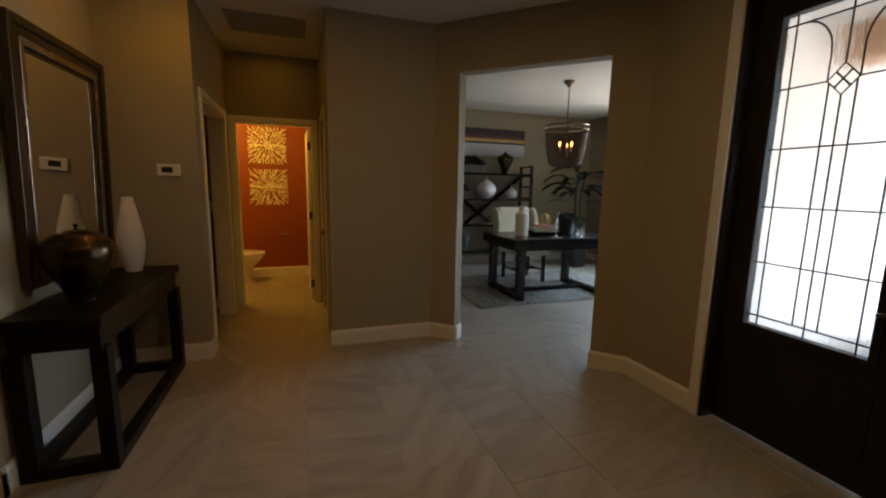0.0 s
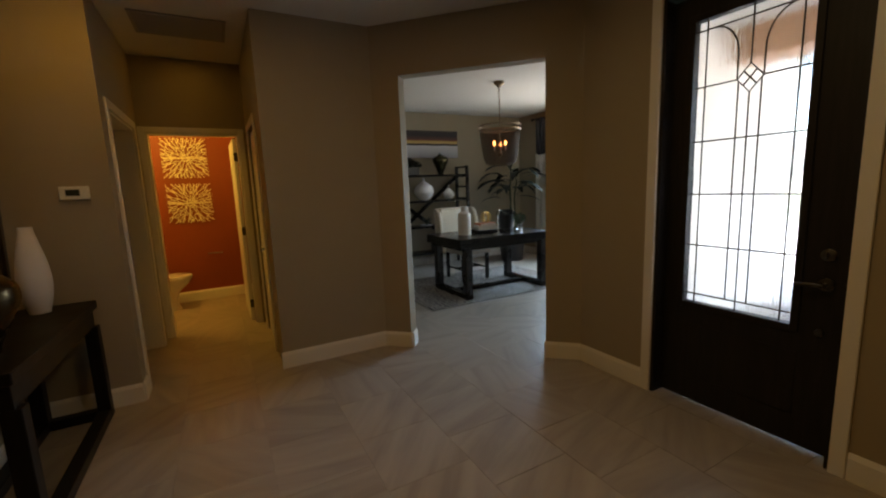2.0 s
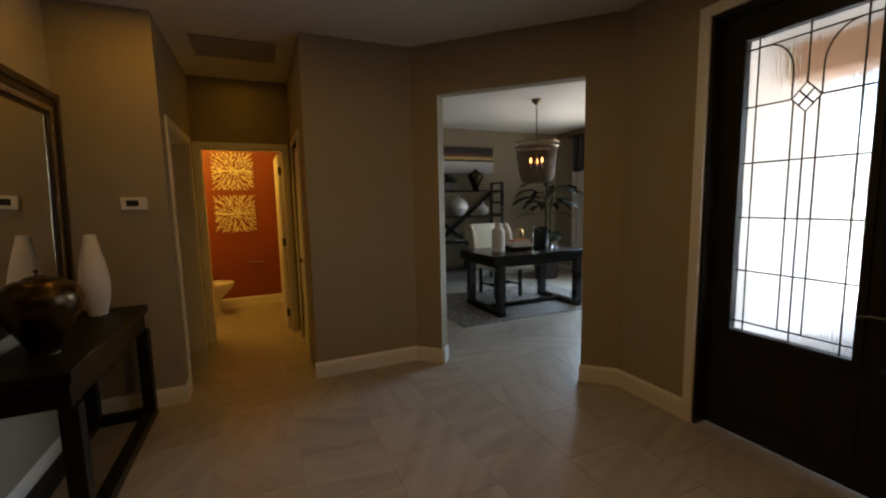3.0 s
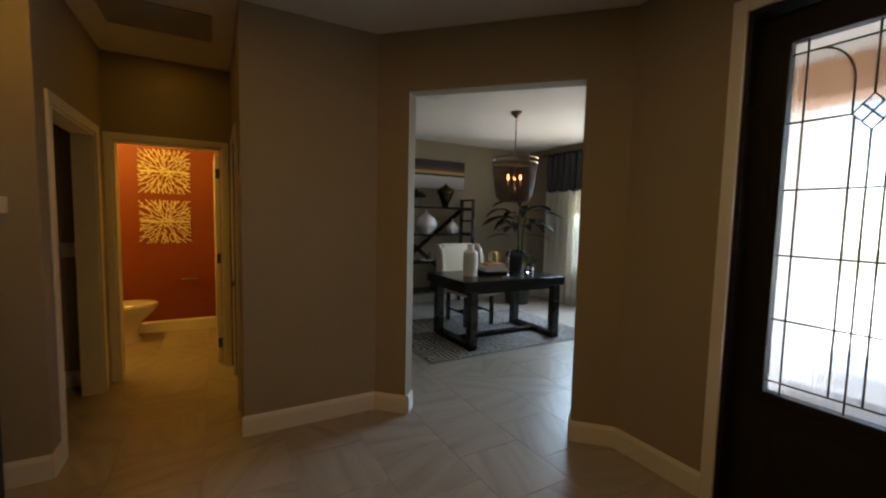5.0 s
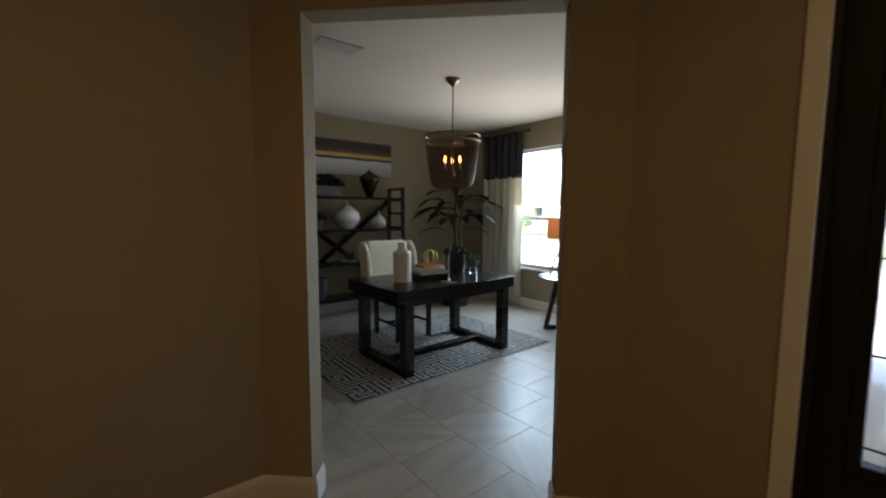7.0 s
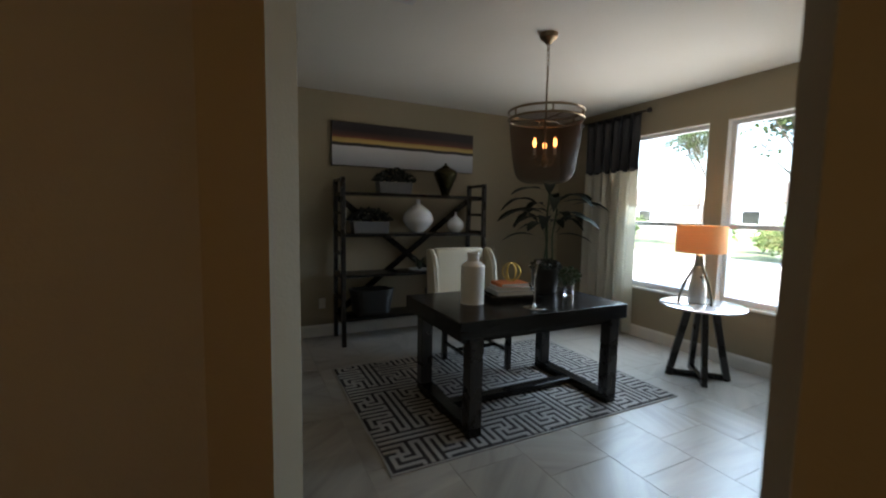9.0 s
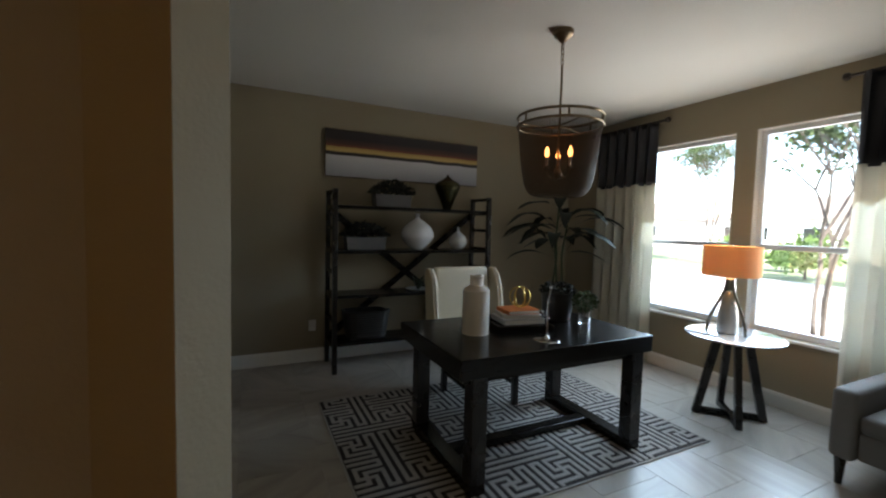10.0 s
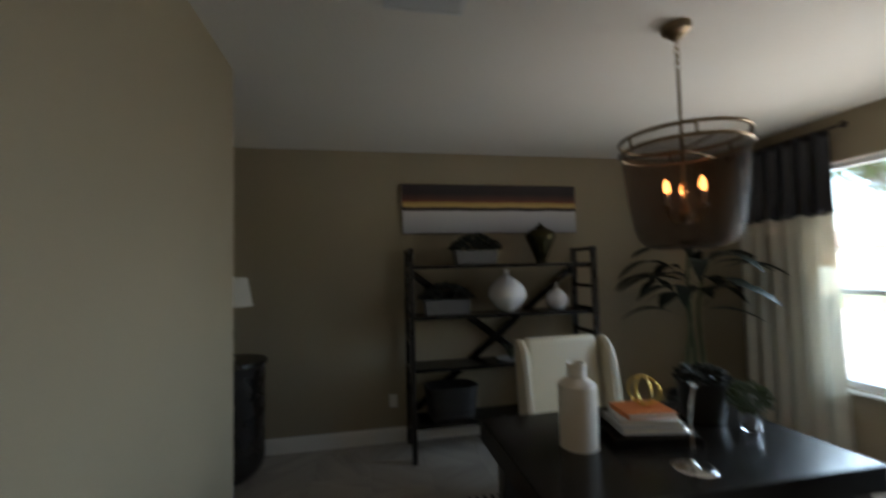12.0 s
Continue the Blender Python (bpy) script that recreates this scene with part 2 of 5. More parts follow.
def tube(points, r, seg=8, bm=None, closed=False, taper=1.0, cap=True):
    """A round rod through the points."""
    b = bmesh.new()
    pts = [Vector(p) for p in points]
    n = len(pts)
    rings = []
    side = None
    for i, p in enumerate(pts):
        a = pts[(i - 1) % n] if closed or i else p
        c = pts[(i + 1) % n] if closed or i < n - 1 else p
        d = (c - a).normalized()
        if side is None:
            side = d.cross(Vector((0, 0, 1)) if abs(d.z) < 0.9 else Vector((1, 0, 0))).normalized()
        side = (side - d * side.dot(d)).normalized()
        up = d.cross(side)
        rr = r * (1 + (taper - 1) * i / max(n - 1, 1))
        rings.append([b.verts.new(p + rr * (side * math.cos(2 * math.pi * k / seg) + up * math.sin(2 * math.pi * k / seg))) for k in range(seg)])
    for i in range(n if closed else n - 1):
        u, v = rings[i], rings[(i + 1) % n]
        for k in range(seg):
            b.faces.new((u[k], u[(k + 1) % seg], v[(k + 1) % seg], v[k]))
    if cap and not closed:
        b.faces.new(rings[0][::-1])
        b.faces.new(rings[-1])
    return join(bm, b)


def beam(p, q, w, h, bm=None, bevel=0.003, up=(0, 0, 1)):
    """A straight bar of section w x h from p to q."""
    p, q = Vector(p), Vector(q)
    d = (q - p)
    length = d.length
    d.normalize()
    u = Vector(up)
    if abs(d.dot(u)) > 0.98:
        u = Vector((0, 1, 0))
    s = d.cross(u).normalized()
    u = s.cross(d)
    b = box(-w / 2, w / 2, -h / 2, h / 2, 0, length, bevel)
    m = Matrix((s, u, d)).transposed().to_4x4()
    moved(b, Matrix.Translation(p) @ m)
    return join(bm, b)


def ring(radius, r, z=0, seg=40, bm=None, cx=0, cy=0):
    return tube([(cx + radius * math.cos(2 * math.pi * i / seg), cy + radius * math.sin(2 * math.pi * i / seg), z) for i in range(seg)], r, 6, bm, closed=True)


def disc(radius, x, y, z, seg=16, thick=0.01, bm=None):
    return moved_join(lathe([(0, 0), (radius, 0), (radius, thick), (0, thick)], seg), pose(x, y, z), bm)


def moved_join(b, m, bm=None):
    moved(b, m)
    return join(bm, b)


# ---- structure ----
H = 2.74
DIAG = 6.51
BASE_H, BASE_T = 0.135, 0.014


def structure(name, bm, mat, parent=None, smooth=False):
    ob = part(name, bm, mat, parent, smooth=smooth)
    if not parent:
        ob["kind"] = "structure"
    return ob


structure("floor", box(-3.1, 6.6, -2.8, 9.0, -0.12, -0.004), grout)
ceiling = structure("ceiling", box(-3.1, 6.7, -2.8, 9.2, H, H + 0.1), ceiling_paint)

# the block between hall, foyer and study; its lower part has a recess for the closet door
HX0, HX1 = 0.29, 1.225
FY = 4.395
low = [(HX1, FY), (2.115, FY), (2.287, 4.223), (2.375, 4.305), (2.07, 4.61), (2.07, 6.25), (1.40, 6.25), (1.40, 7.75), (1.25, 7.75), (1.25, 5.95), (HX1, 5.95), (HX1, 5.60), (HX1 + 0.06, 5.60), (HX1 + 0.06, 4.79), (HX1, 4.79)]
wb = prism(low, 0, 2.05)
structure("wall_block_lower", wb, wall_paint)
high = [p for i, p in enumerate(low) if i not in (11, 12, 13, 14)]
structure("wall_block_upper", prism(high, 2.05, H), wall_paint)
# header over the opening to the study
structure("wall_header", prism([(2.287, 4.223), (3.118, 3.392), (3.203, 3.477), (2.375, 4.305)], 2.33, H), wall_paint)
# right of the opening, and the study's south wall
structure("wall_study_south", prism([(3.118, 3.392), (3.31, 3.2), (3.31, 2.60), (3.50, 2.60), (3.50, 3.2), (6.6, 3.2), (6.6, 3.35), (3.33, 3.35), (3.203, 3.477)], 0, H), wall_paint)
DY0, DY1, DZ = 1.67, 2.60, 2.455
structure("wall_over_door", box(3.31, 3.50, DY0, DY1, DZ, H), wall_paint)
structure("wall_foyer_southeast", prism([(3.31, DY0), (3.31, 1.35), (2.1, 0.14), (2.1, -2.6), (2.3, -2.6), (2.3, 0.05), (3.50, 1.27), (3.50, DY0)], 0, H), wall_paint)
structure("wall_south", box(-3.1, 2.3, -2.8, -2.6, 0, H), wall_paint)
WX = -0.27
structure("wall_west", prism([(WX, 3.03), (WX, FY + 0.1), (WX - 0.12, FY + 0.1), (WX - 0.12, 3.15), (-3.0, 3.15), (-3.0, 3.03)], 0, H), wall_paint)
structure("wall_far_west", box(-3.1, -3.0, -2.8, 3.15, 0, H), wall_paint)
structure("wall_thermostat", box(WX, HX0, FY, FY + 0.1, 0, H), wall_paint)
LD0, LD1 = 4.60, 5.60
wb = box(HX0 - 0.14, HX0, FY + 0.1, LD0, 0, H)
box(HX0 - 0.14, HX0, LD1, 5.849, 0, H, bm=wb)
box(HX0 - 0.14, HX0, LD0, LD1, 2.05, H, bm=wb)
structure("wall_hall_west", wb, wall_paint)
BY = 5.85
BX0, BX1, BZ = 0.345, 1.145, 2.04
wb = box(HX0, BX0, BY, BY + 0.1, 0, H)
box(BX1, HX1, BY, BY + 0.1, 0, H, bm=wb)
box(BX0, BX1, BY, BY + 0.1, BZ, H, bm=wb)
structure("wall_bath_south", wb, wall_paint)
structure("wall_bath_north", box(-0.9, 1.25, 7.46, 7.6, 0, H), orange_paint)
structure("wall_bath_east", box(1.21, 1.249, BY + 0.1, 7.46, 0, H), orange_paint)
structure("wall_bath_west", box(-0.9, -0.8, BY, 7.46, 0, H), orange_paint)
structure("wall_bath_inner", box(-0.8, HX0, BY + 0.1, BY + 0.14, 0, H), orange_paint)
structure("wall_side_room", box(-1.6, -1.5, FY, BY + 0.1, 0, H), wall_paint)
structure("wall_side_room_north", box(-1.5, HX0 - 0.1, BY, BY + 0.1, 0, H), wall_paint)
structure("wall_side_room_south", box(-1.5, WX - 0.12, FY, FY + 0.1, 0, H), wall_paint)
structure("wall_north", box(1.25, 6.6, 7.75, 7.9, 0, H), wall_paint)
# window wall
EX = 6.43
W1 = (5.615, 6.56)
W2 = (4.50, 5.445)
WZ0, WZ1 = 0.60, 2.37
wb = box(EX, EX + 0.16, 3.35, W2[0], 0, H)
box(EX, EX + 0.16, W2[1], W1[0], 0, H, bm=wb)
box(EX, EX + 0.16, W1[1], 7.75, 0, H, bm=wb)
for a, b_ in (W1, W2):
    box(EX, EX + 0.16, a, b_, 0, WZ0, bm=wb)
    box(EX, EX + 0.16, a, b_, WZ1, H, bm=wb)
structure("wall_windows", wb, wall_paint)


def window(name, y0, y1):
    ob = empty(name, EX, y0, 0, kind="structure")
    w = y1 - y0
    f = bmesh.new()
    for a in (box(0.07, 0.12, 0, 0.045, WZ0, WZ1), box(0.07, 0.12, w - 0.045, w, WZ0, WZ1), box(0.07, 0.12, 0.045, w - 0.045, WZ1 - 0.045, WZ1), box(0.07, 0.12, 0.045, w - 0.045, WZ0, WZ0 + 0.05)):
        f = join(f, a)
    part("window_frame", f, vinyl, ob)
    f = box(0.001, 0.069, 0.0005, 0.007, WZ0, WZ1 - 0.0075)
    box(0.001, 0.069, w - 0.007, w - 0.0005, WZ0, WZ1 - 0.0075, bm=f)
    box(0.001, 0.069, 0.0005, w - 0.0005, WZ1 - 0.007, WZ1 - 0.0005, bm=f)
    part("window_reveal", f, trim_paint, ob)
    zm = WZ0 + 0.745
    part("meeting_rail", box(0.065, 0.125, 0.045, w - 0.045, zm - 0.022, zm + 0.022, 0.004), vinyl_dark, ob)
    for z0, z1 in ((WZ0 + 0.05, zm - 0.022), (zm + 0.022, WZ1 - 0.045)):
        p = part("pane", box(0.09, 0.094, 0.045, w - 0.045, z0, z1), glass, ob)
        p.visible_shadow = False
    part("window_sill", box(-0.035, 0.07, -0.03, w + 0.03, WZ0 - 0.025, WZ0 - 0.002, 0.004), trim_paint, ob)
    return ob


window("window_1", *W1)
window("window_2", *W2)


def baseboard(p, q, flip=1):
    """Along the wall from p to q, standing out on the left side of the way."""
    p, q = Vector((*p, 0)), Vector((*q, 0))
    d = (q - p)
    n = Vector((-d.y, d.x, 0)).normalized()
    b = bmesh.new()
    sec = [(0.001, 0), (BASE_T, 0), (BASE_T, BASE_H - 0.025), (BASE_T * 0.6, BASE_H - 0.01), (0.004, BASE_H), (0.001, BASE_H)]
    ends = [[b.verts.new(e + n * s + Vector((0, 0, z))) for s, z in sec] for e in (p, q)]
    k = len(sec)
    for i in range(k):
        b.faces.new((ends[0][i], ends[0][(i + 1) % k], ends[1][(i + 1) % k], ends[1][i]))
    b.faces.new(ends[0])
    b.faces.new(ends[1][::-1])
    structure("baseboard", b, trim_paint)


e = BASE_T * 0.41
baseboard((WX, FY), (WX, 3.03 - 0.014))
baseboard((WX + 0.014, 3.03), (-3.0, 3.03))
baseboard((HX0 - 0.0, FY), (WX + BASE_T, FY))
baseboard((2.115 - e, FY), (HX1 - 0.014, FY))
baseboard((2.287 + 0.01, 4.223 - 0.01), (2.115 - e, FY))
baseboard((2.375, 4.305), (2.287 + 0.01, 4.223 - 0.01))
baseboard((2.07, 4.61), (2.375, 4.305))
baseboard((2.07, 6.25 + 0.014), (2.07, 4.61))
baseboard((1.40, 6.25), (2.07 + 0.014, 6.25))
baseboard((3.31, 3.2), (3.118 - 0.01, 3.392 + 0.01))
baseboard((3.118 - 0.01, 3.392 - 0.01), (3.203, 3.477))
baseboard((3.31, 2.665), (3.31, 3.2))
baseboard((3.31, 1.35), (3.31, 1.605))
baseboard((2.1, 0.14), (3.31, 1.35))
baseboard((6.43, 7.75), (1.40, 7.75))
baseboard((EX, 3.35), (EX, 7.75))
baseboard((3.33, 3.35), (EX, 3.35))
baseboard((HX0, 4.545), (HX0, FY))
baseboard((1.21, 7.46), (-0.8, 7.46))
baseboard((HX0 - 0.001, 5.85), (-1.5, 5.85))

# ---- doors and trims ----
def casing(name, rect, parent_m, w=0.062, t=0.016):
    """A casing round an opening (x0, x1, top) in its own plane: x along the wall, y out of it."""
    x0, x1, z = rect
    b = box(x0 - w, x0, 0.001, t, 0, z + w, 0.004)
    box(x1, x1 + w, 0.001, t, 0, z + w, 0.004, bm=b)
    box(x0, x1, 0.001, t, z, z + w, 0.004, bm=b)
    ob = structure(name, b, trim_paint)
    ob.matrix_basis = parent_m
    return ob


casing("casing_front_door", (-DY1, -DY0, DZ), pose(3.31, 0, 0, 0, 0, 90) @ Matrix.Scale(-1, 4, (1, 0, 0)) @ Matrix.Identity(4), 0.062, 0.018)
casing("casing_bath", (BX0, BX1, BZ), pose(0, BY, 0) @ Matrix.Scale(-1, 4, (0, 1, 0)), 0.054)
casing("casing_closet", (4.85, 5.54, 2.03), pose(HX1, 0, 0, 0, 0, 90), 0.055, 0.018)
casing("casing_side_room", (LD0, LD1, 2.04), pose(HX0, 0, 0, 0, 0, 90) @ Matrix.Scale(-1, 4, (0, 1, 0)), 0.06)


def jamb(name, b):
    return structure(name, b, trim_paint)


b = box(3.312, 3.49, DY1 - 0.02, DY1 - 0.001, 0, DZ - 0.001)
box(3.312, 3.49, DY0 + 0.001, DY0 + 0.02, 0, DZ - 0.001, bm=b)
box(3.312, 3.49, DY0 + 0.02, DY1 - 0.02, DZ - 0.02, DZ - 0.001, bm=b)
structure("jamb_front_door", b, black_door)
b = box(BX0 + 0.001, BX0 + 0.018, BY + 0.001, BY + 0.139, 0, BZ - 0.001)
box(BX1 - 0.018, BX1 - 0.001, BY + 0.001, BY + 0.099, 0, BZ - 0.001, bm=b)
box(BX0 + 0.018, BX1 - 0.018, BY + 0.001, BY + 0.099, BZ - 0.018, BZ - 0.001, bm=b)
structure("jamb_bath", b, trim_paint)
b = box(HX0 - 0.139, HX0 - 0.001, LD0 + 0.001, LD0 + 0.018, 0, 2.039)
box(HX0 - 0.139, HX0 - 0.001, LD1 - 0.018, LD1 - 0.001, 0, 2.039, bm=b)
box(HX0 - 0.139, HX0 - 0.001, LD0 + 0.018, LD1 - 0.018, 2.021, 2.039, bm=b)
structure("jamb_side_room", b, trim_paint)


def front_door():
    ob = empty("front_door", 3.400, DY0 + 0.02, 0.01, kind="structure")
    w, h, t = DY1 - DY0 - 0.04, DZ - 0.035, 0.045
    gy0, gy1, gz0, gz1 = 1.90 - DY0 - 0.02, 2.455 - DY0 - 0.02, 0.637, 2.275
    b = box(0, t, 0, gy0, 0, h)
    box(0, t, gy1, w, 0, h, bm=b)
    box(0, t, gy0, gy1, 0, gz0, bm=b)
    box(0, t, gy0, gy1, gz1, h, bm=b)
    part("slab", b, black_door, ob)
    # raised glass frame
    f = 0.035
    b = box(-0.012, 0.0, gy0 - f, gy0, gz0 - f, gz1 + f, 0.003)
    box(-0.012, 0.0, gy1, gy1 + f, gz0 - f, gz1 + f, 0.003, bm=b)
    box(-0.012, 0.0, gy0, gy1, gz0 - f, gz0, 0.003, bm=b)
    box(-0.012, 0.0, gy0, gy1, gz1, gz1 + f, 0.003, bm=b)
    part("glass_frame", b, black_door, ob)
    # lower panel with a raised edge
    b = box(-0.006, 0.0, 0.17, w - 0.17, 0.16, 0.50, 0.005)
    part("lower_panel", b, black_door, ob)
    p = part("pane", box(0.018, 0.026, gy0, gy1, gz0, gz1), door_glass, ob)
    p.visible_shadow = False
    # lead lines
    gw, gh = gy1 - gy0, gz1 - gz0
    c = (gy0 + gy1) / 2 - 0.009
    r, X = 0.0045, 0.013
    lead = bmesh.new()

    def line(*pts):
        nonlocal lead
        lead = tube([(X, y, z) for y, z in pts], r, 6, lead)

    lm, rm = gy0 + 0.055, gy1 - 0.058
    line((lm, gz0), (lm, gz1))
    line((rm, gz0), (rm, gz1))
    top = gz1 - 0.055
    line((gy0, top), (gy1, top))
    line((gy0, gz0 + 0.055), (gy1, gz0 + 0.055))
    d, e = 0.073, 0.063
    dz = 1.912
    for zz in (dz - 0.306, dz - 0.612, dz - 0.918):
        line((gy0, zz), (gy1, zz))
    line((gy0, dz), (c - e, dz))
    line((c + e, dz), (gy1, dz))
    line((c, dz + d), (c, gz1))
    line((c, dz - d), (c, gz0))
    o = 0.055
    line((c - o, dz - d * (1 - o / e)), (c - o, gz0 + 0.055))
    line((c + o, dz - d * (1 - o / e)), (c + o, gz0 + 0.055))
    line((c - e, dz), (c, dz + d), (c + e, dz), (c, dz - d), (c - e, dz))
    line((c - e / 2, dz + d / 2), (c + e / 2, dz - d / 2))
    line((c + e / 2, dz + d / 2), (c - e / 2, dz - d / 2))
    for s in (-1, 1):
        pts = []
        R = 0.13
        for k in range(9):
            a = math.pi / 2 * k / 8
            pts.append((c + s * (e + R - R * math.cos(a)), top - R - 0.04 + (R + 0.04) * math.sin(a)))
        line((c + s * e, dz), *pts, (gy1 if s > 0 else gy0, top))
    part("lead_lines", lead, dark_metal, ob, "dark lead lines in the glass")
    hy = 0.083
    for z in (1.012,):
        part("deadbolt", moved(lathe([(0, 0), (0.030, 0), (0.030, 0.012), (0.022, 0.018), (0, 0.018)], 24), pose(0, hy, z, 0, -90)), dull_nickel, ob, "dull nickel deadbolt plate", True)
        part("thumb_turn", box(-0.034, -0.016, hy - 0.004, hy + 0.004, z - 0.016, z + 0.016, 0.003), dull_nickel, ob)
    part("lever_rose", moved(lathe([(0, 0), (0.032, 0), (0.032, 0.010), (0.012, 0.016), (0.012, 0.045), (0, 0.045)], 24), pose(0, hy, 0.867, 0, -90)), dull_nickel, ob, smooth=True)
    part("door_handle", tube([(-0.045, hy, 0.867), (-0.05, hy + 0.03, 0.8675), (-0.05, hy + 0.07, 0.867), (-0.046, hy + 0.11, 0.861)], 0.009, 10), dull_nickel, ob, "nickel lever handle", True)
    part("door_stop", moved(lathe([(0, 0), (0.02, 0), (0.016, 0.012), (0, 0.014)], 16), pose(0, hy + 0.01, 0.624, 0, -90)), dull_nickel, ob, smooth=True)
    for z in (0.25, 1.2, 2.2):
        part("hinge", tube([(-0.004, w + 0.004, z - 0.05), (-0.004, w + 0.004, z + 0.05)], 0.007, 8), dark_metal, ob)
    return ob


front_door()


def panel_door(name, w, h, m, hinge_side=1, knob=True, leaf=True):
    """A white two-panel door; x along its width from the hinge, y its thickness."""
    ob = empty(name, 0, 0, 0, kind="structure")
    ob.matrix_basis = m
    t = 0.035
    part("door_leaf", box(0, w, 0, t, 0.01, h, 0.002), door_paint, ob)
    for s, y0, y1 in ((0, -0.004, 0.0), (1, t, t + 0.004)):
        for z0, z1 in ((0.22, 0.95), (1.10, h - 0.14)):
            b = bmesh.new()
            for a in (box(0.11, w - 0.11, y0, y1, z0, z0 + 0.018, 0.0015), box(0.11, w - 0.11, y0, y1, z1 - 0.018, z1, 0.0015), box(0.11, 0.128, y0, y1, z0 + 0.018, z1 - 0.018, 0.0015), box(w - 0.128, w - 0.11, y0, y1, z0 + 0.018, z1 - 0.018, 0.0015)):
                b = join(b, a)
            part("panel_moulding", b, door_paint, ob)
    if knob:
        for s in (-1, 1):
            y = 0 if s < 0 else t
            part("door_knob", moved(lathe(smooth_profile([(0.030, 0), (0.030, 0.006), (0.012, 0.012), (0.012, 0.030), (0.027, 0.042), (0.024, 0.058), (0.0, 0.064)], 3), 20), pose(w - 0.06, y, 0.93, 90 if s < 0 else -90)), silver, ob, "nickel door knob", True)
    for z in (0.2, 1.02, 1.82):
        part("hinge", tube([(-0.006, 0.0, z - 0.045), (-0.006, 0.0, z + 0.045)], 0.007, 8), dull_nickel, ob)
        part("hinge_plate", box(-0.002, -0.0002, 0.002, 0.033, z - 0.045, z + 0.045, 0.0005), dull_nickel, ob)
    return ob


panel_door("door_bath", 0.76, 2.01, pose(1.122, BY + 0.112, 0, 0, 0, 91), knob=False)
panel_door("door_closet", 0.66, 2.0, pose(HX1 + 0.012, 5.53, 0, 0, 0, -90))
panel_door("door_side_room", 0.76, 2.01, pose(HX0 - 0.152, LD0 + 0.022, 0, 0, 0, 180))


# ---- study ----
def desk():
    ob = empty("writing_desk", 3.38, 5.14, 0.012, 0, "long espresso-brown wooden desk with sled legs, on the patterned rug", "desk")
    L, W, T = 1.435, 0.90, 0.764
    part("tabletop", box(0, L, 0, W, T - 0.11, T, 0.006), dark_wood, ob)
    part("apron", box(0.05, L - 0.05, 0.05, W - 0.05, T - 0.15, T - 0.11, 0.003), dark_wood, ob)
    for x in (0.09, 1.29):
        for y in (0.025, W - 0.115):
            part("leg", box(x, x + 0.095, y, y + 0.09, 0.06, T - 0.11, 0.004), dark_wood_up, ob)
        part("foot_rail", box(x, x + 0.095, 0.025, W - 0.025, 0, 0.06, 0.004), dark_wood, ob)
    part("stretcher", box(0.185, 1.29, W / 2 - 0.04, W / 2 + 0.04, 0.005, 0.055, 0.004), dark_wood, ob)
    return ob


desk()


def rug():
    ob = empty("patterned_rug", 2.918, 5.03, 0, 0, "black and cream fretwork-patterned rug on the tiled floor", "rug")
    W, D = 2.40, 1.66
    part("ground", box(0.014, W - 0.014, 0.014, D - 0.014, 0.0, 0.009, 0.002), rug_dark, ob, "black wool ground")
    b = box(0, W, 0, 0.014, 0, 0.010, 0.003)
    box(0, W, D - 0.014, D, 0, 0.010, 0.003, bm=b)
    box(0, 0.014, 0.014, D - 0.014, 0, 0.010, 0.003, bm=b)
    box(W - 0.014, W, 0.014, D - 0.014, 0, 0.010, 0.003, bm=b)
    part("binding", b, rug_cream, ob, "tan edge binding")
    # interlocked hooked crosses: every second cross is mirrored, and double bars run between them
    step = 0.0262
    arm = ((0, 0), (0, -1), (2, -1), (2, 2), (3, 2), (3, -9), (2, -9), (2, -6), (0, -6), (0, -7))
    nx, ny = int(W / step) + 1, int(D / step) + 1
    marks = set()
    for i in range(-2, 11):
        for j in range(-2, 9):
            if (i + j) % 2:
                continue
            for turn in range(4):
                pts = []
                for x, y in arm:
                    for _ in range(turn):
                        x, y = -y, x
                    pts.append((2 * (7 * i + x) + 4, 2 * (7 * j + y) + 6))
                for (xa, ya), (xb, yb) in zip(pts, pts[1:]):
                    for x in range(min(xa, xb), max(xa, xb) + 1):
                        for y in range(min(ya, yb), max(ya, yb) + 1):
                            marks.add((x, y))
    lines = bmesh.new()
    z0, z1 = 0.0092, 0.0125
    hw = step * 0.5

    def strip(x0, x1, y0, y1):
        x0, x1, y0, y1 = max(x0, 0.018), min(x1, W - 0.018), max(y0, 0.018), min(y1, D - 0.018)
        if x1 - x0 < 0.004 or y1 - y0 < 0.004:
            return
        vs = [lines.verts.new(c) for c in ((x0, y0, z1), (x1, y0, z1), (x1, y1, z1), (x0, y1, z1), (x0, y0, z0), (x1, y0, z0), (x1, y1, z0), (x0, y1, z0))]
        for f in ((0, 1, 2, 3), (4, 5, 1, 0), (5, 6, 2, 1), (6, 7, 3, 2), (7, 4, 0, 3)):
            lines.faces.new([vs[i] for i in f])

    for y in range(ny + 1):
        x = 0
        while x <= nx:
            if (x, y) not in marks:
                x += 1
                continue
            x2 = x
            while (x2 + 1, y) in marks and x2 < nx:
                x2 += 1
            strip(x * step - hw, x2 * step + hw, y * step - hw, y * step + hw)
            x = x2 + 1
    part("fretwork", lines, rug_cream, ob, "cream raised fret lines")["kind"] = "stuff"
    return ob


rug_dark = node_mat("black_wool", (0.025, 0.02, 0.02), 0.95, var=0.2, scale=30, fine=1.0, fine_scale=300)
rug_cream = node_mat("cream_wool", (0.33, 0.305, 0.28), 0.95, var=0.1, scale=30, fine=1.0, fine_scale=300)
rug()


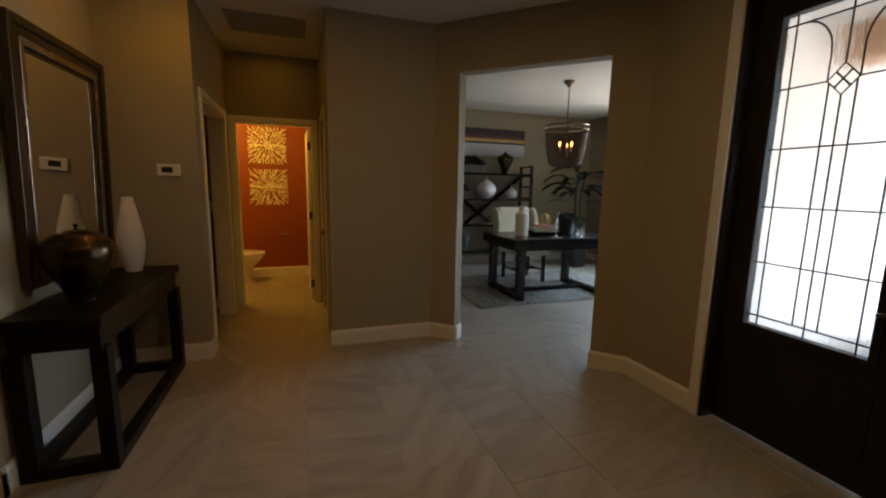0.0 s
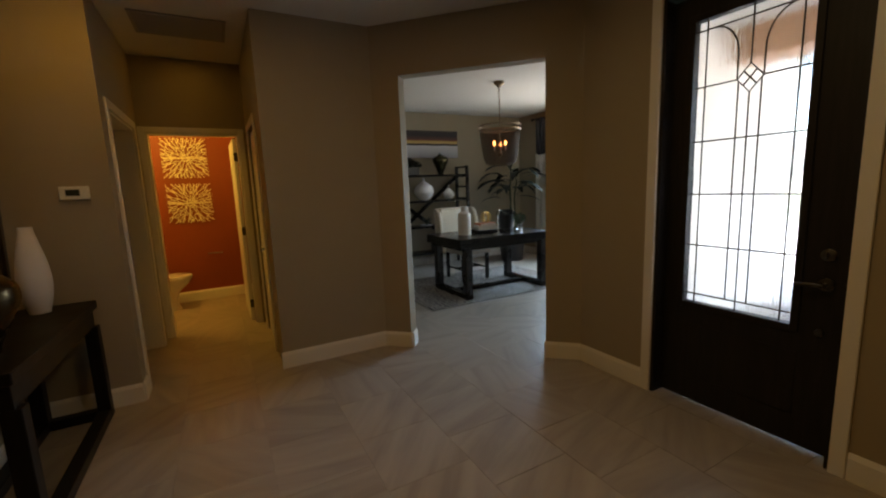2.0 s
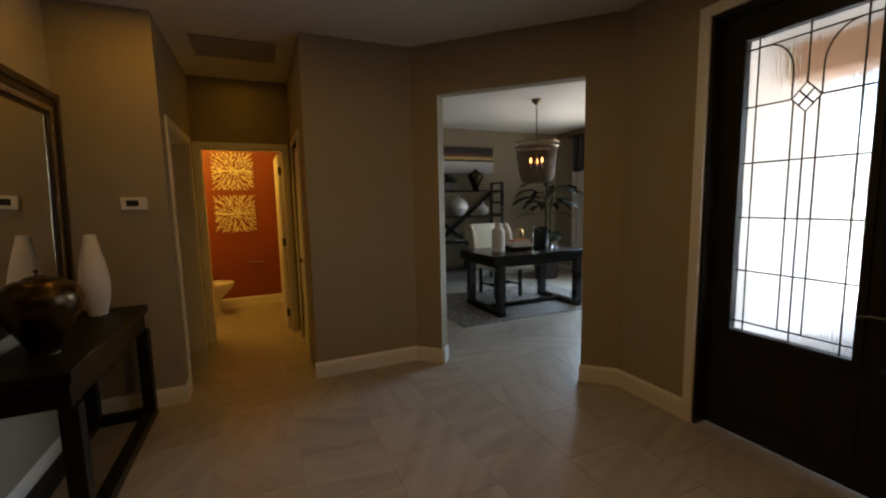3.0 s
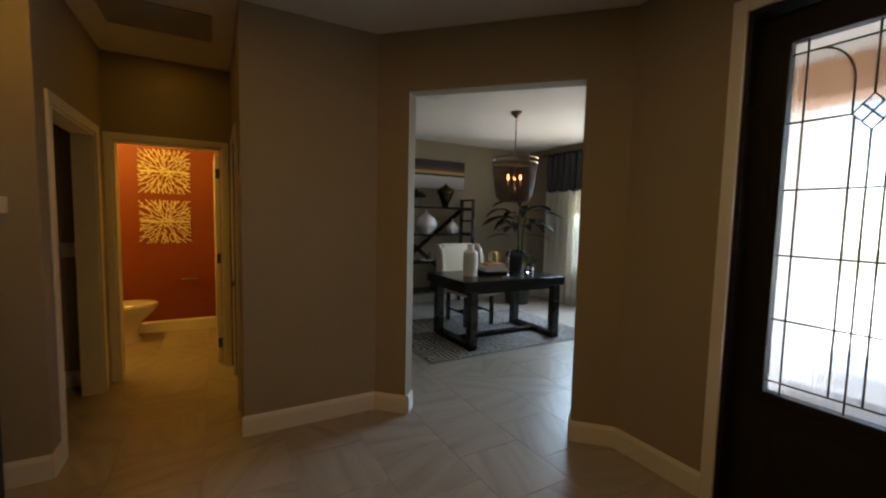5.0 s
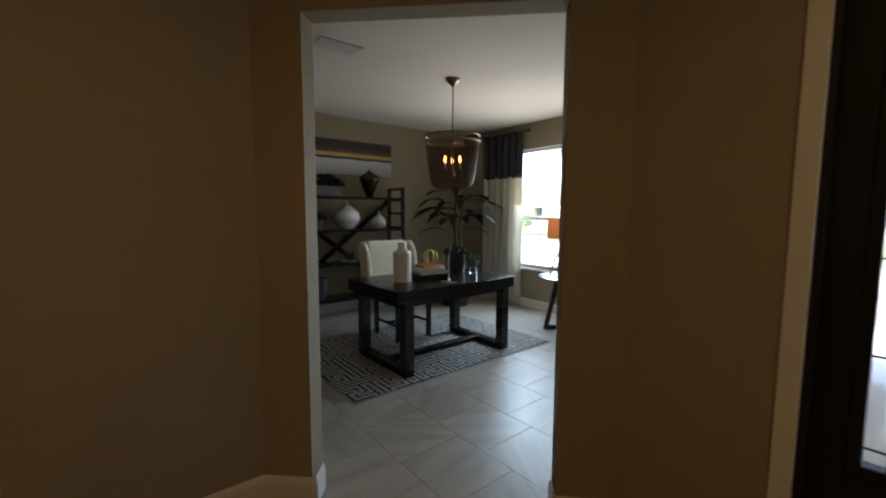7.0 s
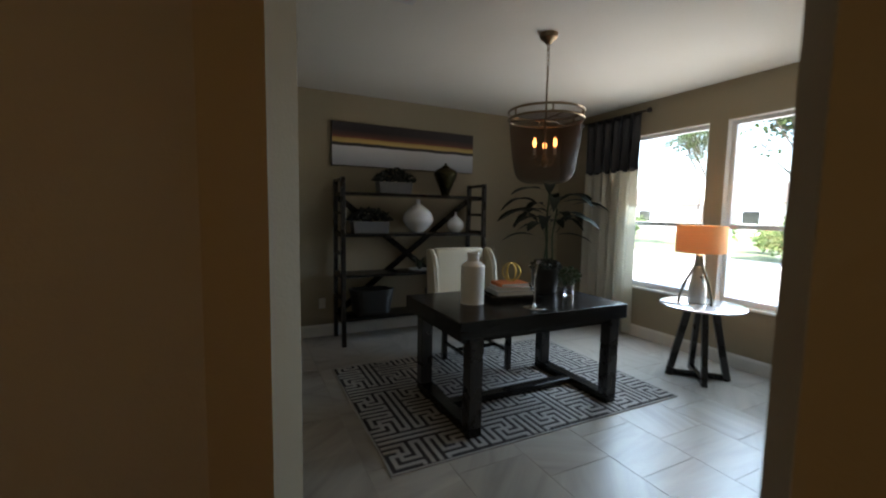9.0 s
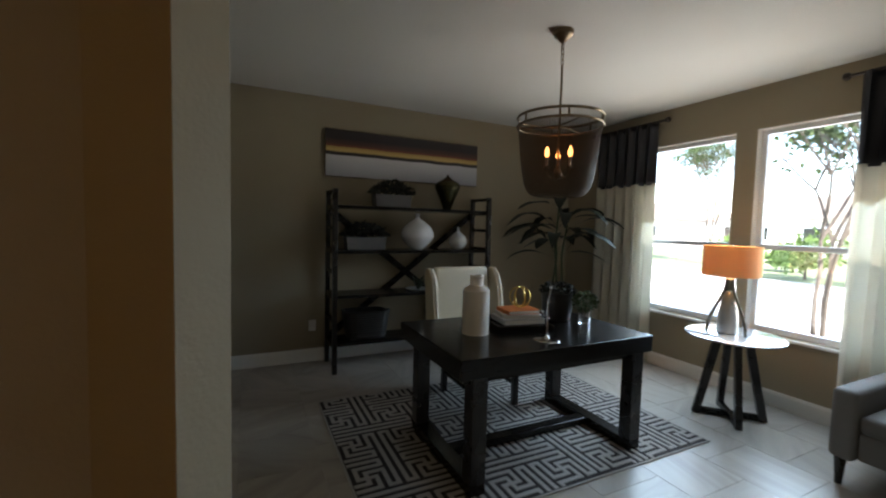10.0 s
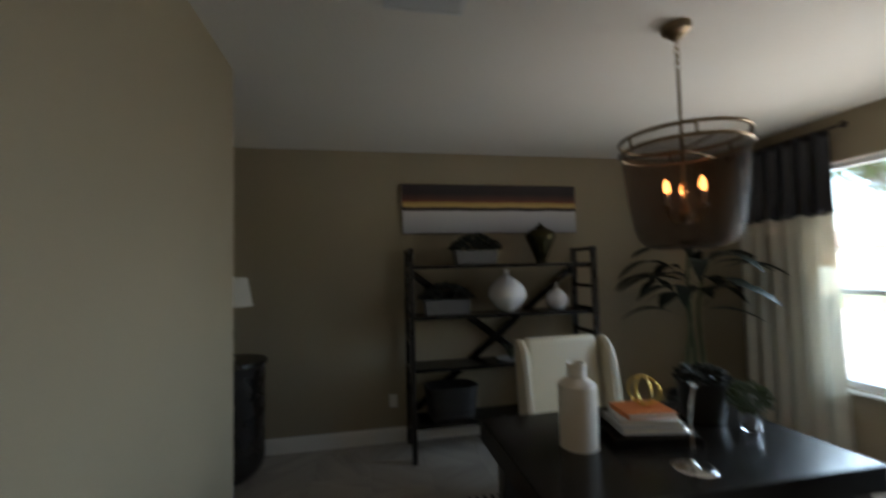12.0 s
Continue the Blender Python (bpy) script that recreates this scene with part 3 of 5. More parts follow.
def etagere():
    ob = empty("shelf_unit", 3.16, 7.30, 0, 0, "open black wooden shelf with ladder ends, holding vases", "shelf unit")
    L, D, Hs = 1.70, 0.36, 1.78
    for x in (0.0, L):
        for y in (0.0, D):
            part("post", beam((x, y - (0.03 if not y else -0.03), 0), (x, y, Hs), 0.045, 0.045), dark_wood_up, ob)
        for z in (0.26, 0.50, 0.76, 0.98, 1.20, 1.41, 1.60, Hs - 0.02):
            part("rung", box(x - 0.018, x + 0.018, 0.02, D - 0.02, z - 0.016, z + 0.016, 0.003), dark_wood, ob)
    for z in (0.25, 0.72, 1.16, 1.60):
        part("shelf", box(-0.02, L + 0.02, 0.012, D - 0.012, z, z + 0.032, 0.004), dark_wood, ob)
    part("brace", beam((0.02, D + 0.035, 0.27), (1.70, D + 0.035, 1.59), 0.02, 0.068), dark_wood, ob)
    part("brace", beam((1.70, D + 0.012, 0.27), (0.02, D + 0.012, 1.59), 0.02, 0.068), dark_wood, ob)
    return ob


etagere()


def painting():
    ob = empty("striped_painting", 3.132, 7.715, 1.94, 0, "long painting of brown, gold and pale grey bands above the shelf", "painting")
    w, h = 1.80, 0.485
    part("canvas", box(0, w, 0, 0.034, 0, h, 0.002), node_mat("canvas_side", (0.10, 0.07, 0.05), 0.7), ob)
    m = node_mat("painted_bands", (0.5, 0.5, 0.5), 0.5)
    n, l = m.node_tree.nodes, m.node_tree.links
    tc, sp, ns = n.new("ShaderNodeTexCoord"), n.new("ShaderNodeSeparateXYZ"), n.new("ShaderNodeTexNoise")
    ns.inputs["Scale"].default_value = 5
    l.new(tc.outputs["Object"], sp.inputs[0])
    l.new(tc.outputs["Object"], ns.inputs["Vector"])
    ad, mr, cr = n.new("ShaderNodeMath"), n.new("ShaderNodeMapRange"), n.new("ShaderNodeValToRGB")
    ad.operation = "MULTIPLY_ADD"
    ad.inputs[1].default_value = 0.02
    l.new(ns.outputs["Fac"], ad.inputs[0])
    l.new(sp.outputs["Z"], ad.inputs[2])
    mr.inputs["From Max"].default_value = h
    l.new(ad.outputs[0], mr.inputs["Value"])
    l.new(mr.outputs[0], cr.inputs[0])
    e = cr.color_ramp.elements
    stops = ((0.0, (0.30, 0.30, 0.34)), (0.28, (0.48, 0.48, 0.52)), (0.47, (0.60, 0.59, 0.60)), (0.49, (0.03, 0.02, 0.02)), (0.54, (0.03, 0.02, 0.02)), (0.57, (0.62, 0.42, 0.14)), (0.64, (0.50, 0.32, 0.09)), (0.67, (0.20, 0.055, 0.02)), (0.72, (0.09, 0.03, 0.02)), (0.84, (0.022, 0.014, 0.016)), (1.0, (0.03, 0.02, 0.024)))
    e[0].position, e[0].color = stops[0][0], (*stops[0][1], 1)
    e[1].position, e[1].color = stops[-1][0], (*stops[-1][1], 1)
    for pz, c in stops[1:-1]:
        x = e.new(pz)
        x.color = (*c, 1)
    l.new(cr.outputs[0], n["Principled BSDF"].inputs["Base Color"])
    part("painted_face", box(0.004, w - 0.004, -0.003, -0.0005, 0.004, h - 0.004), m, ob)
    return ob


painting()


def chandelier():
    X, Y = 4.262, 5.496
    ob = empty("chandelier", X, Y, 0, 0, "bronze chandelier with brown mesh veil and lit candle bulbs over desk", "chandelier")
    part("canopy", lathe(smooth_profile([(0.0, H - 0.075), (0.02, H - 0.07), (0.035, H - 0.05), (0.062, H - 0.03), (0.068, H - 0.001)], 4), 32), bronze_metal, ob, smooth=True)
    zt = 2.185
    part("rod", tube([(0, 0, 2.12), (0, 0, 2.52)], 0.0075, 10), bronze_metal, ob)
    ch = bmesh.new()
    for i, z in enumerate((2.54, 2.575, 2.61, 2.645)):
        pts = [(0.011 * math.cos(a), 0, z + 0.022 * math.sin(a)) for a in [2 * math.pi * k / 12 for k in range(12)]]
        if i % 2:
            pts = [(0, p[0], p[2]) for p in pts]
        ch = tube(pts, 0.003, 6, ch, closed=True)
    part("chain", ch, bronze_metal, ob)
    R0 = 0.272
    fr = ring(R0, 0.009, zt, bm=bmesh.new())
    fr = ring(R0, 0.009, zt - 0.055, bm=fr)
    for k in range(6):
        a = 2 * math.pi * k / 6
        fr = tube([(R0 * math.cos(a), R0 * math.sin(a), zt), (R0 * math.cos(a), R0 * math.sin(a), zt - 0.055)], 0.006, 6, fr)
    for k in range(3):
        a = 2 * math.pi * k / 3 + 0.3
        fr = tube([(0, 0, zt - 0.05), (R0 * math.cos(a), R0 * math.sin(a), zt - 0.055)], 0.005, 6, fr)
    part("top_frame", fr, bronze_metal, ob, smooth=True)
    # the shade: a veil of fine chain mesh
    prof = smooth_profile([(R0 - 0.004, zt - 0.055), (R0 - 0.018, zt - 0.2), (R0 - 0.040, zt - 0.36), (R0 - 0.060, zt - 0.45), (R0 - 0.095, zt - 0.50), (R0 - 0.15, zt - 0.52)], 5)
    part("shade", lathe(prof, 64), shade_brown, ob, "see-through brown chain mesh veil", True)
    st = bmesh.new()
    for k in range(108):
        a = 2 * math.pi * k / 108
        c, d = math.cos(a), math.sin(a)
        prev = None
        for r, z in prof:
            r += 0.002
            pair = (st.verts.new((r * c - 0.0013 * d, r * d + 0.0013 * c, z)), st.verts.new((r * c + 0.0013 * d, r * d - 0.0013 * c, z)))
            if prev:
                st.faces.new((prev[0], prev[1], pair[1], pair[0]))
            prev = pair
    part("bead_strand", st, strand_mat, ob, "fine brown hanging bead strands")["kind"] = "stuff"
    arms = bmesh.new()
    arms = tube([(0, 0, 1.84), (0, 0, 2.13)], 0.008, 8, arms)
    part("stem", arms, bronze_metal, ob)
    part("hub", lathe(smooth_profile([(0, 1.78), (0.018, 1.79), (0.030, 1.82), (0.018, 1.85), (0.012, 1.88), (0, 1.89)], 4), 20), bronze_metal, ob, smooth=True)
    for k in range(3):
        a = math.pi * 2 / 3 * k + 0.88
        c, s = math.cos(a), math.sin(a)
        pts = [(r * c, r * s, z) for r, z in ((0.012, 1.835), (0.028, 1.80), (0.052, 1.79), (0.074, 1.81), (0.084, 1.85))]
        arm = part("arm", tube(pts, 0.005, 8), bronze_metal, ob, smooth=True)
        part("cup", moved(lathe([(0, 0), (0.016, 0.002), (0.02, 0.014), (0.012, 0.018), (0, 0.018)], 16), pose(0.084 * c, 0.084 * s, 1.85)), bronze_metal, arm, smooth=True)
        part("candle_sleeve", moved(lathe([(0, 0.018), (0.0095, 0.018), (0.0095, 0.075), (0, 0.075)], 14), pose(0.084 * c, 0.084 * s, 1.85)), ceramic, arm)
        part("bulb", moved(lathe(smooth_profile([(0.006, 0.075), (0.014, 0.092), (0.0145, 0.105), (0.010, 0.128), (0.0, 0.148)], 4), 16), pose(0.084 * c, 0.084 * s, 1.85)), flame, arm, smooth=True)
    return ob


bronze_metal = node_mat("antique_bronze", (0.22, 0.165, 0.105), 0.36, 0.9, var=0.2, scale=15)
strand_mat = node_mat("bead_strand_brown", (0.045, 0.028, 0.017), 0.45, 0.2, var=0.3, scale=60)
chandelier()


def curtain_panel(name_y0, y1, z0, z1, x, parent, name, mat, folds, depth, flare=0.0):
    """A hanging cloth along y with folds."""
    b = bmesh.new()
    y0 = name_y0
    n, rows = folds * 8, 10
    grid = []
    for j in range(rows + 1):
        z = z0 + (z1 - z0) * j / rows
        g = 1 + flare * (1 - j / rows)
        row = []
        for i in range(n + 1):
            u = i / n
            ph = 2 * math.pi * folds * u
            row.append(b.verts.new((x + depth * math.sin(ph) * (0.8 + 0.2 * math.sin(3.1 * u * folds + j * 0.3)), (y0 + y1) / 2 + (u - 0.5) * (y1 - y0) * g + depth * 0.3 * math.sin(2 * ph + 0.15 * j), z)))
        grid.append(row)
    for j in range(rows):
        for i in range(n):
            b.faces.new((grid[j][i], grid[j][i + 1], grid[j + 1][i + 1], grid[j + 1][i]))
    ob = part(name, b, mat, parent, smooth=True)
    so = ob.modifiers.new("thickness", "SOLIDIFY")
    so.thickness = 0.003
    return ob


def curtain(y0, y1):
    ob = empty("curtain", 6.34, (y0 + y1) / 2, 0, 0, "cream curtain with black gathered top, hanging beside the windows", "curtain", "curtains at the study windows")
    h = (y1 - y0) / 2
    curtain_panel(-h, h, 0.03, 1.97, 0, ob, "lower_panel", sheer, 6, 0.03, 0.04)
    curtain_panel(-h, h, 1.95, 2.62, 0, ob, "top_panel", black_cloth, 6, 0.034)
    part("rod", tube([(0, -h - 0.08, 2.615), (0, h + 0.08, 2.615)], 0.013, 10), dark_metal, ob)
    for s in (-1, 1):
        part("finial", moved(lathe(smooth_profile([(0, -0.03), (0.024, -0.015), (0.028, 0), (0.024, 0.015), (0, 0.03)], 3), 16), pose(0, s * (h + 0.1), 2.615, 90)), dark_metal, ob, smooth=True)
    part("bracket", box(-0.008, 0.088, -0.008, 0.008, 2.595, 2.61, 0.002), dark_metal, ob)
    return ob


curtain(6.34, 7.15)
curtain(3.95, 4.74)


def side_table(x, y):
    ob = empty("side_table", x, y, 0, 0, "round pale-topped side table on dark wooden legs below the windows", "side table")
    part("tabletop", lathe([(0, 0.64), (0.31, 0.64), (0.335, 0.648), (0.335, 0.66), (0.325, 0.666), (0, 0.666)], 48), tray_top, ob, "round pale mirrored top", True)
    for k in range(4):
        a = radians(45 + 90 * k)
        c, s = math.cos(a), math.sin(a)
        part("leg", beam((0.23 * c, 0.23 * s, 0.0), (0.10 * c, 0.10 * s, 0.64), 0.045, 0.055, bevel=0.004), dark_wood_up, ob)
    part("cross_stretcher", beam((-0.16, -0.16, 0.028), (0.16, 0.16, 0.028), 0.04, 0.045), dark_wood, ob)
    part("cross_stretcher", beam((-0.16, 0.16, 0.026), (0.16, -0.16, 0.026), 0.04, 0.045), dark_wood, ob)
    return ob


tray_top = node_mat("pale_mirror_top", (0.80, 0.80, 0.82), 0.08, 0.6, var=0.03)
TX, TY = 5.86, 5.22
side_table(TX, TY)


def table_lamp(x, y, z):
    ob = empty("table_lamp", x, y, z, 0, "lit lamp with orange drum shade and silver base on side table", "table lamp")
    part("inner_body", lathe(smooth_profile([(0, 0.0), (0.066, 0.002), (0.072, 0.03), (0.070, 0.12), (0.056, 0.22), (0.040, 0.30), (0.030, 0.331), (0, 0.332)], 4), 28), lamp_silver, ob, "slim pale silver inner body", True)
    part("collar", lathe(smooth_profile([(0, 0.33), (0.030, 0.331), (0.040, 0.345), (0.036, 0.39), (0.030, 0.44), (0, 0.442)], 4), 28), silver, ob, smooth=True)
    for k in range(3):
        a = 2 * math.pi * k / 3 + 0.35
        pts = [(r * math.cos(a), r * math.sin(a), zz) for r, zz in smooth_profile([(0.148, 0.0), (0.138, 0.07), (0.108, 0.17), (0.066, 0.26), (0.036, 0.33), (0.026, 0.36)], 4)]
        part("strap", tube(pts, 0.0125, 8), silver, ob, smooth=True)
    part("neck", tube([(0, 0, 0.425), (0, 0, 0.56)], 0.011, 12), silver, ob)
    b = lathe([(0.197, 0.455), (0.197, 0.69), (0.194, 0.69), (0.194, 0.455), (0.197, 0.455)], 48)
    part("shade", b, shade_cloth, ob, "orange fabric drum shade", True)
    part("finial", lathe([(0, 0.69), (0.008, 0.692), (0.005, 0.705), (0, 0.71)], 12), silver, ob)
    part("bulb", moved(lathe(smooth_profile([(0.01, -0.04), (0.03, 0.0), (0.025, 0.03), (0, 0.04)], 3), 16), pose(0, 0, 0.60)), lamp_bulb, ob, smooth=True)
    return ob


lamp_bulb = node_mat("warm_bulb", (1, 0.8, 0.6), 0.4, emit=(1.0, 0.62, 0.30), emit_power=13.0)
table_lamp(5.86, 5.27, 0.667)


def desk_chair():
    ob = empty("desk_chair", 4.17, 6.26, 0.0125, 0, "cream leather chair with dark legs tucked behind the desk", "chair")
    part("seat", box(-0.26, 0.26, -0.28, 0.24, 0.40, 0.50, 0.03, seg=4), cream, ob, smooth=True)
    b = box(-0.27, 0.27, 0.24, 0.33, 0.36, 1.075, 0.03, seg=4)
    for v in b.verts:
        v.co.y += (v.co.z - 0.4) * 0.12 + 0.25 * (v.co.x ** 2)
    part("backrest", b, cream, ob, smooth=True)
    for s in (-1, 1):
        b = bmesh.new()
        outline = [(0.33, 0.42), (0.33, 1.03), (0.30, 1.07), (0.24, 1.065), (0.18, 1.0), (0.155, 0.9), (0.135, 0.6), (0.12, 0.42)]
        sides = [[b.verts.new((s * 0.322 + dx, y + (z - 0.4) * 0.12, z)) for y, z in outline] for dx in (-0.028, 0.028)]
        b.faces.new(sides[0])
        b.faces.new(sides[1][::-1])
        for k in range(len(outline)):
            n2 = (k + 1) % len(outline)
            b.faces.new((sides[0][k], sides[0][n2], sides[1][n2], sides[1][k]))
        bmesh.ops.bevel(b, geom=list(b.edges), offset=0.012, segments=3, affect="EDGES", profile=0.5)
        part("wing", b, cream, ob, smooth=True)
        part("nailhead_trim", tube([(s * 0.322, y + (z - 0.4) * 0.12, z) for y, z in ((0.116, 0.46), (0.131, 0.6), (0.149, 0.88), (0.174, 1.0), (0.236, 1.068))], 0.006, 6), stitch, ob)
    for x in (-0.21, 0.21):
        for y in (-0.22, 0.24):
            part("leg", beam((x, y, 0), (x, y, 0.41), 0.045, 0.045), dark_wood_up, ob)
        part("stretcher", beam((x, -0.22, 0.17), (x, 0.24, 0.17), 0.03, 0.022), dark_wood, ob)
    part("stretcher", beam((-0.21, 0.0, 0.17), (0.21, 0.0, 0.17), 0.022, 0.03), dark_wood, ob)
    return ob


desk_chair()

# ---- foyer ----
def console():
    ob = empty("console_table", -0.25, 3.085, 0, 0, "long espresso-brown wooden console table below the framed mirror", "console table")
    D, L, T = 0.380, 1.235, 0.78
    part("tabletop", box(0, D, -0.03, L, T - 0.05, T, 0.005), console_wood, ob)
    part("apron", box(0.02, D - 0.02, 0, L - 0.03, T - 0.16, T - 0.05, 0.003), console_wood, ob)
    for y in (0.0, L - 0.08):
        for x in (0.0, D - 0.07):
            part("leg", box(x, x + 0.07, y, y + 0.07, 0.0, T - 0.16, 0.004), console_wood_up, ob)
        part("foot_rail", box(0.07, D - 0.07, y, y + 0.07, 0, 0.06, 0.004), console_wood, ob)
    for x in (0.0, D - 0.07):
        part("long_rail", box(x, x + 0.07, 0.07, L - 0.08, 0, 0.06, 0.004), console_wood, ob)
    return ob


console()

# ---- shelf contents ----
SY = 7.49


def vase(name, x, y, z, prof, mat, label, group=""):
    ob = empty(name, x, y, z, 0, label, "vase", group)
    part("body", lathe(smooth_profile(prof, 5), 40), mat, ob, smooth=True)
    return ob


vase("round_vase", 4.08, SY, 1.192, [(0, 0), (0.05, 0.002), (0.10, 0.035), (0.165, 0.11), (0.178, 0.165), (0.15, 0.24), (0.075, 0.305), (0.028, 0.335), (0.022, 0.37), (0.028, 0.385), (0.018, 0.383), (0.014, 0.34)], gloss_white, "large glossy white round vase with narrow neck, on the shelf unit")
vase("round_vase", 4.58, SY, 1.192, [(0, 0), (0.04, 0.002), (0.08, 0.03), (0.103, 0.08), (0.09, 0.135), (0.04, 0.185), (0.016, 0.205), (0.013, 0.24), (0.017, 0.25), (0.01, 0.245)], gloss_white, "small glossy white round vase with narrow neck, on the shelf unit")
u = vase("lidded_urn", 4.43, SY, 1.632, [(0, 0), (0.045, 0.002), (0.055, 0.04), (0.10, 0.15), (0.138, 0.24), (0.132, 0.29), (0.085, 0.325), (0.05, 0.335), (0, 0.336)], bronze, "dark bronze teardrop urn with a lid, on the top shelf")
part("lid", moved(lathe(smooth_profile([(0, 0), (0.05, 0.002), (0.035, 0.02), (0.012, 0.03), (0.014, 0.045), (0, 0.056)], 4), 24), pose(0, 0, 0.337)), bronze, u, smooth=True)


def planter(x, y, z, w, seed, h=0.13):
    """A pale trough with a dense, dark, low plant in it."""
    ob = empty("trough_planter", x, y, z, 0, "pale rectangular trough filled with dense dark greenery, on the shelf unit", "planter", "trough planters on the shelves")
    b = bmesh.new()
    b = join(b, box(-w / 2, w / 2, -0.08, 0.08, 0, h, 0.006))
    for v in b.verts:
        v.co.x *= 0.92 + 0.08 * v.co.z / h
    part("trough", b, picture_light, ob, "pale grey trough")
    rnd = random.Random(seed)
    g = bmesh.new()
    for i in range(700):
        px, py = rnd.uniform(-w * 0.56, w * 0.56), rnd.uniform(-0.11, 0.11)
        top = h + 0.01 + rnd.uniform(0.0, 0.14) * (1 - (px / (w * 0.62)) ** 2)
        c = Vector((px, py, top))
        d = Vector((rnd.uniform(-1, 1), rnd.uniform(-1, 1), rnd.uniform(-0.2, 1))).normalized() * rnd.uniform(0.02, 0.045)
        s = d.cross(Vector((rnd.uniform(-1, 1), rnd.uniform(-1, 1), 0.3))).normalized() * 0.011
        g.faces.new([g.verts.new(c - d * 0.5), g.verts.new(c + s), g.verts.new(c + d), g.verts.new(c - s)])
    part("foliage", g, moss_dark, ob, "dense dark green leaves")["kind"] = "stuff"
    return ob


planter(3.78, SY, 1.632, 0.40, 1)
planter(3.50, SY, 1.192, 0.42, 2)


def basket(x, y, z, w, h):
    """Woven of one rope that climbs round and round."""
    ob = empty("storage_basket", x, y, z, 0, "dark woven tapering basket standing on the lowest shelf", "basket")
    pts = []
    for i in range(32 * 12):
        t = i / (32 * 12)
        a = 2 * math.pi * i / 32
        rr = (w / 2) * (0.82 + 0.18 * t)
        q = (abs(math.cos(a)) ** 4 + abs(math.sin(a)) ** 4) ** -0.25
        pts.append((rr * q * math.cos(a), rr * 0.72 * q * math.sin(a), 0.014 + h * t + 0.002 * math.sin(8 * a)))
    rings = tube(pts, h / 21, 6)
    part("woven_wall", rings, pot_black, ob)
    part("bottom", box(-w * 0.38, w * 0.38, -w * 0.27, w * 0.27, 0.002, 0.016), pot_black, ob)
    return ob


basket(3.52, SY, 0.282, 0.46, 0.27)


def dark_box(x, z, w, h):
    ob = empty("lacquer_box", x, SY, z, 0, "closed dark lacquer box with a fitted lid, on the shelf unit", "box")
    part("box_body", box(-w / 2, w / 2, -0.13, 0.13, 0, h * 0.7, 0.005), pot_black, ob)
    part("lid", box(-w / 2 - 0.005, w / 2 + 0.005, -0.135, 0.135, h * 0.7 + 0.001, h, 0.006), pot_black, ob)
    return ob


dark_box(4.45, 0.282, 0.42, 0.22)


def leafy_spray(x, y, z):
    ob = empty("air_plant", x, y, z, 0, "small spiky green plant in a pale dish on the shelf", "plant")
    part("dish", lathe([(0, 0), (0.10, 0), (0.135, 0.018), (0.13, 0.02), (0.09, 0.008), (0, 0.008)], 32), gloss_white, ob, "pale shallow dish", True)
    rnd = random.Random(5)
    g = bmesh.new()
    for i in range(34):
        a = rnd.uniform(0, 6.28)
        r = rnd.uniform(0.07, 0.17)
        h = rnd.uniform(0.04, 0.15)
        w = 0.012
        prev = None
        for k in range(5):
            t = k / 4
            p = Vector((r * t * math.cos(a), r * t * math.sin(a), 0.012 + h * math.sin(t * 2.2)))
            s = Vector((-math.sin(a), math.cos(a), 0)) * w * (1 - t) ** 0.7
            pair = (g.verts.new(p - s), g.verts.new(p + s))
            if prev:
                g.faces.new((prev[0], prev[1], pair[1], pair[0]))
            prev = pair
    part("foliage", g, leaf_green, ob, "spiky green leaves")["kind"] = "stuff"
    return ob


leafy_spray(4.085, 7.45, 0.752)

# ---- things on the desk ----
DZT = 0.777


def bottle(x, y):
    ob = empty("ceramic_bottle", x, y, DZT, 0, "tall matt white ribbed ceramic bottle with straight neck, on the desk", "bottle")
    part("body", lathe(smooth_profile([(0, 0), (0.080, 0.002), (0.084, 0.012), (0.086, 0.14), (0.086, 0.262), (0.081, 0.281), (0.048, 0.306), (0.042, 0.315), (0.042, 0.352), (0.045, 0.360), (0.045, 0.370), (0.038, 0.370), (0.036, 0.32), (0, 0.31)], 5), 40), ceramic, ob, smooth=True)
    return ob


bottle(3.73, 5.60)


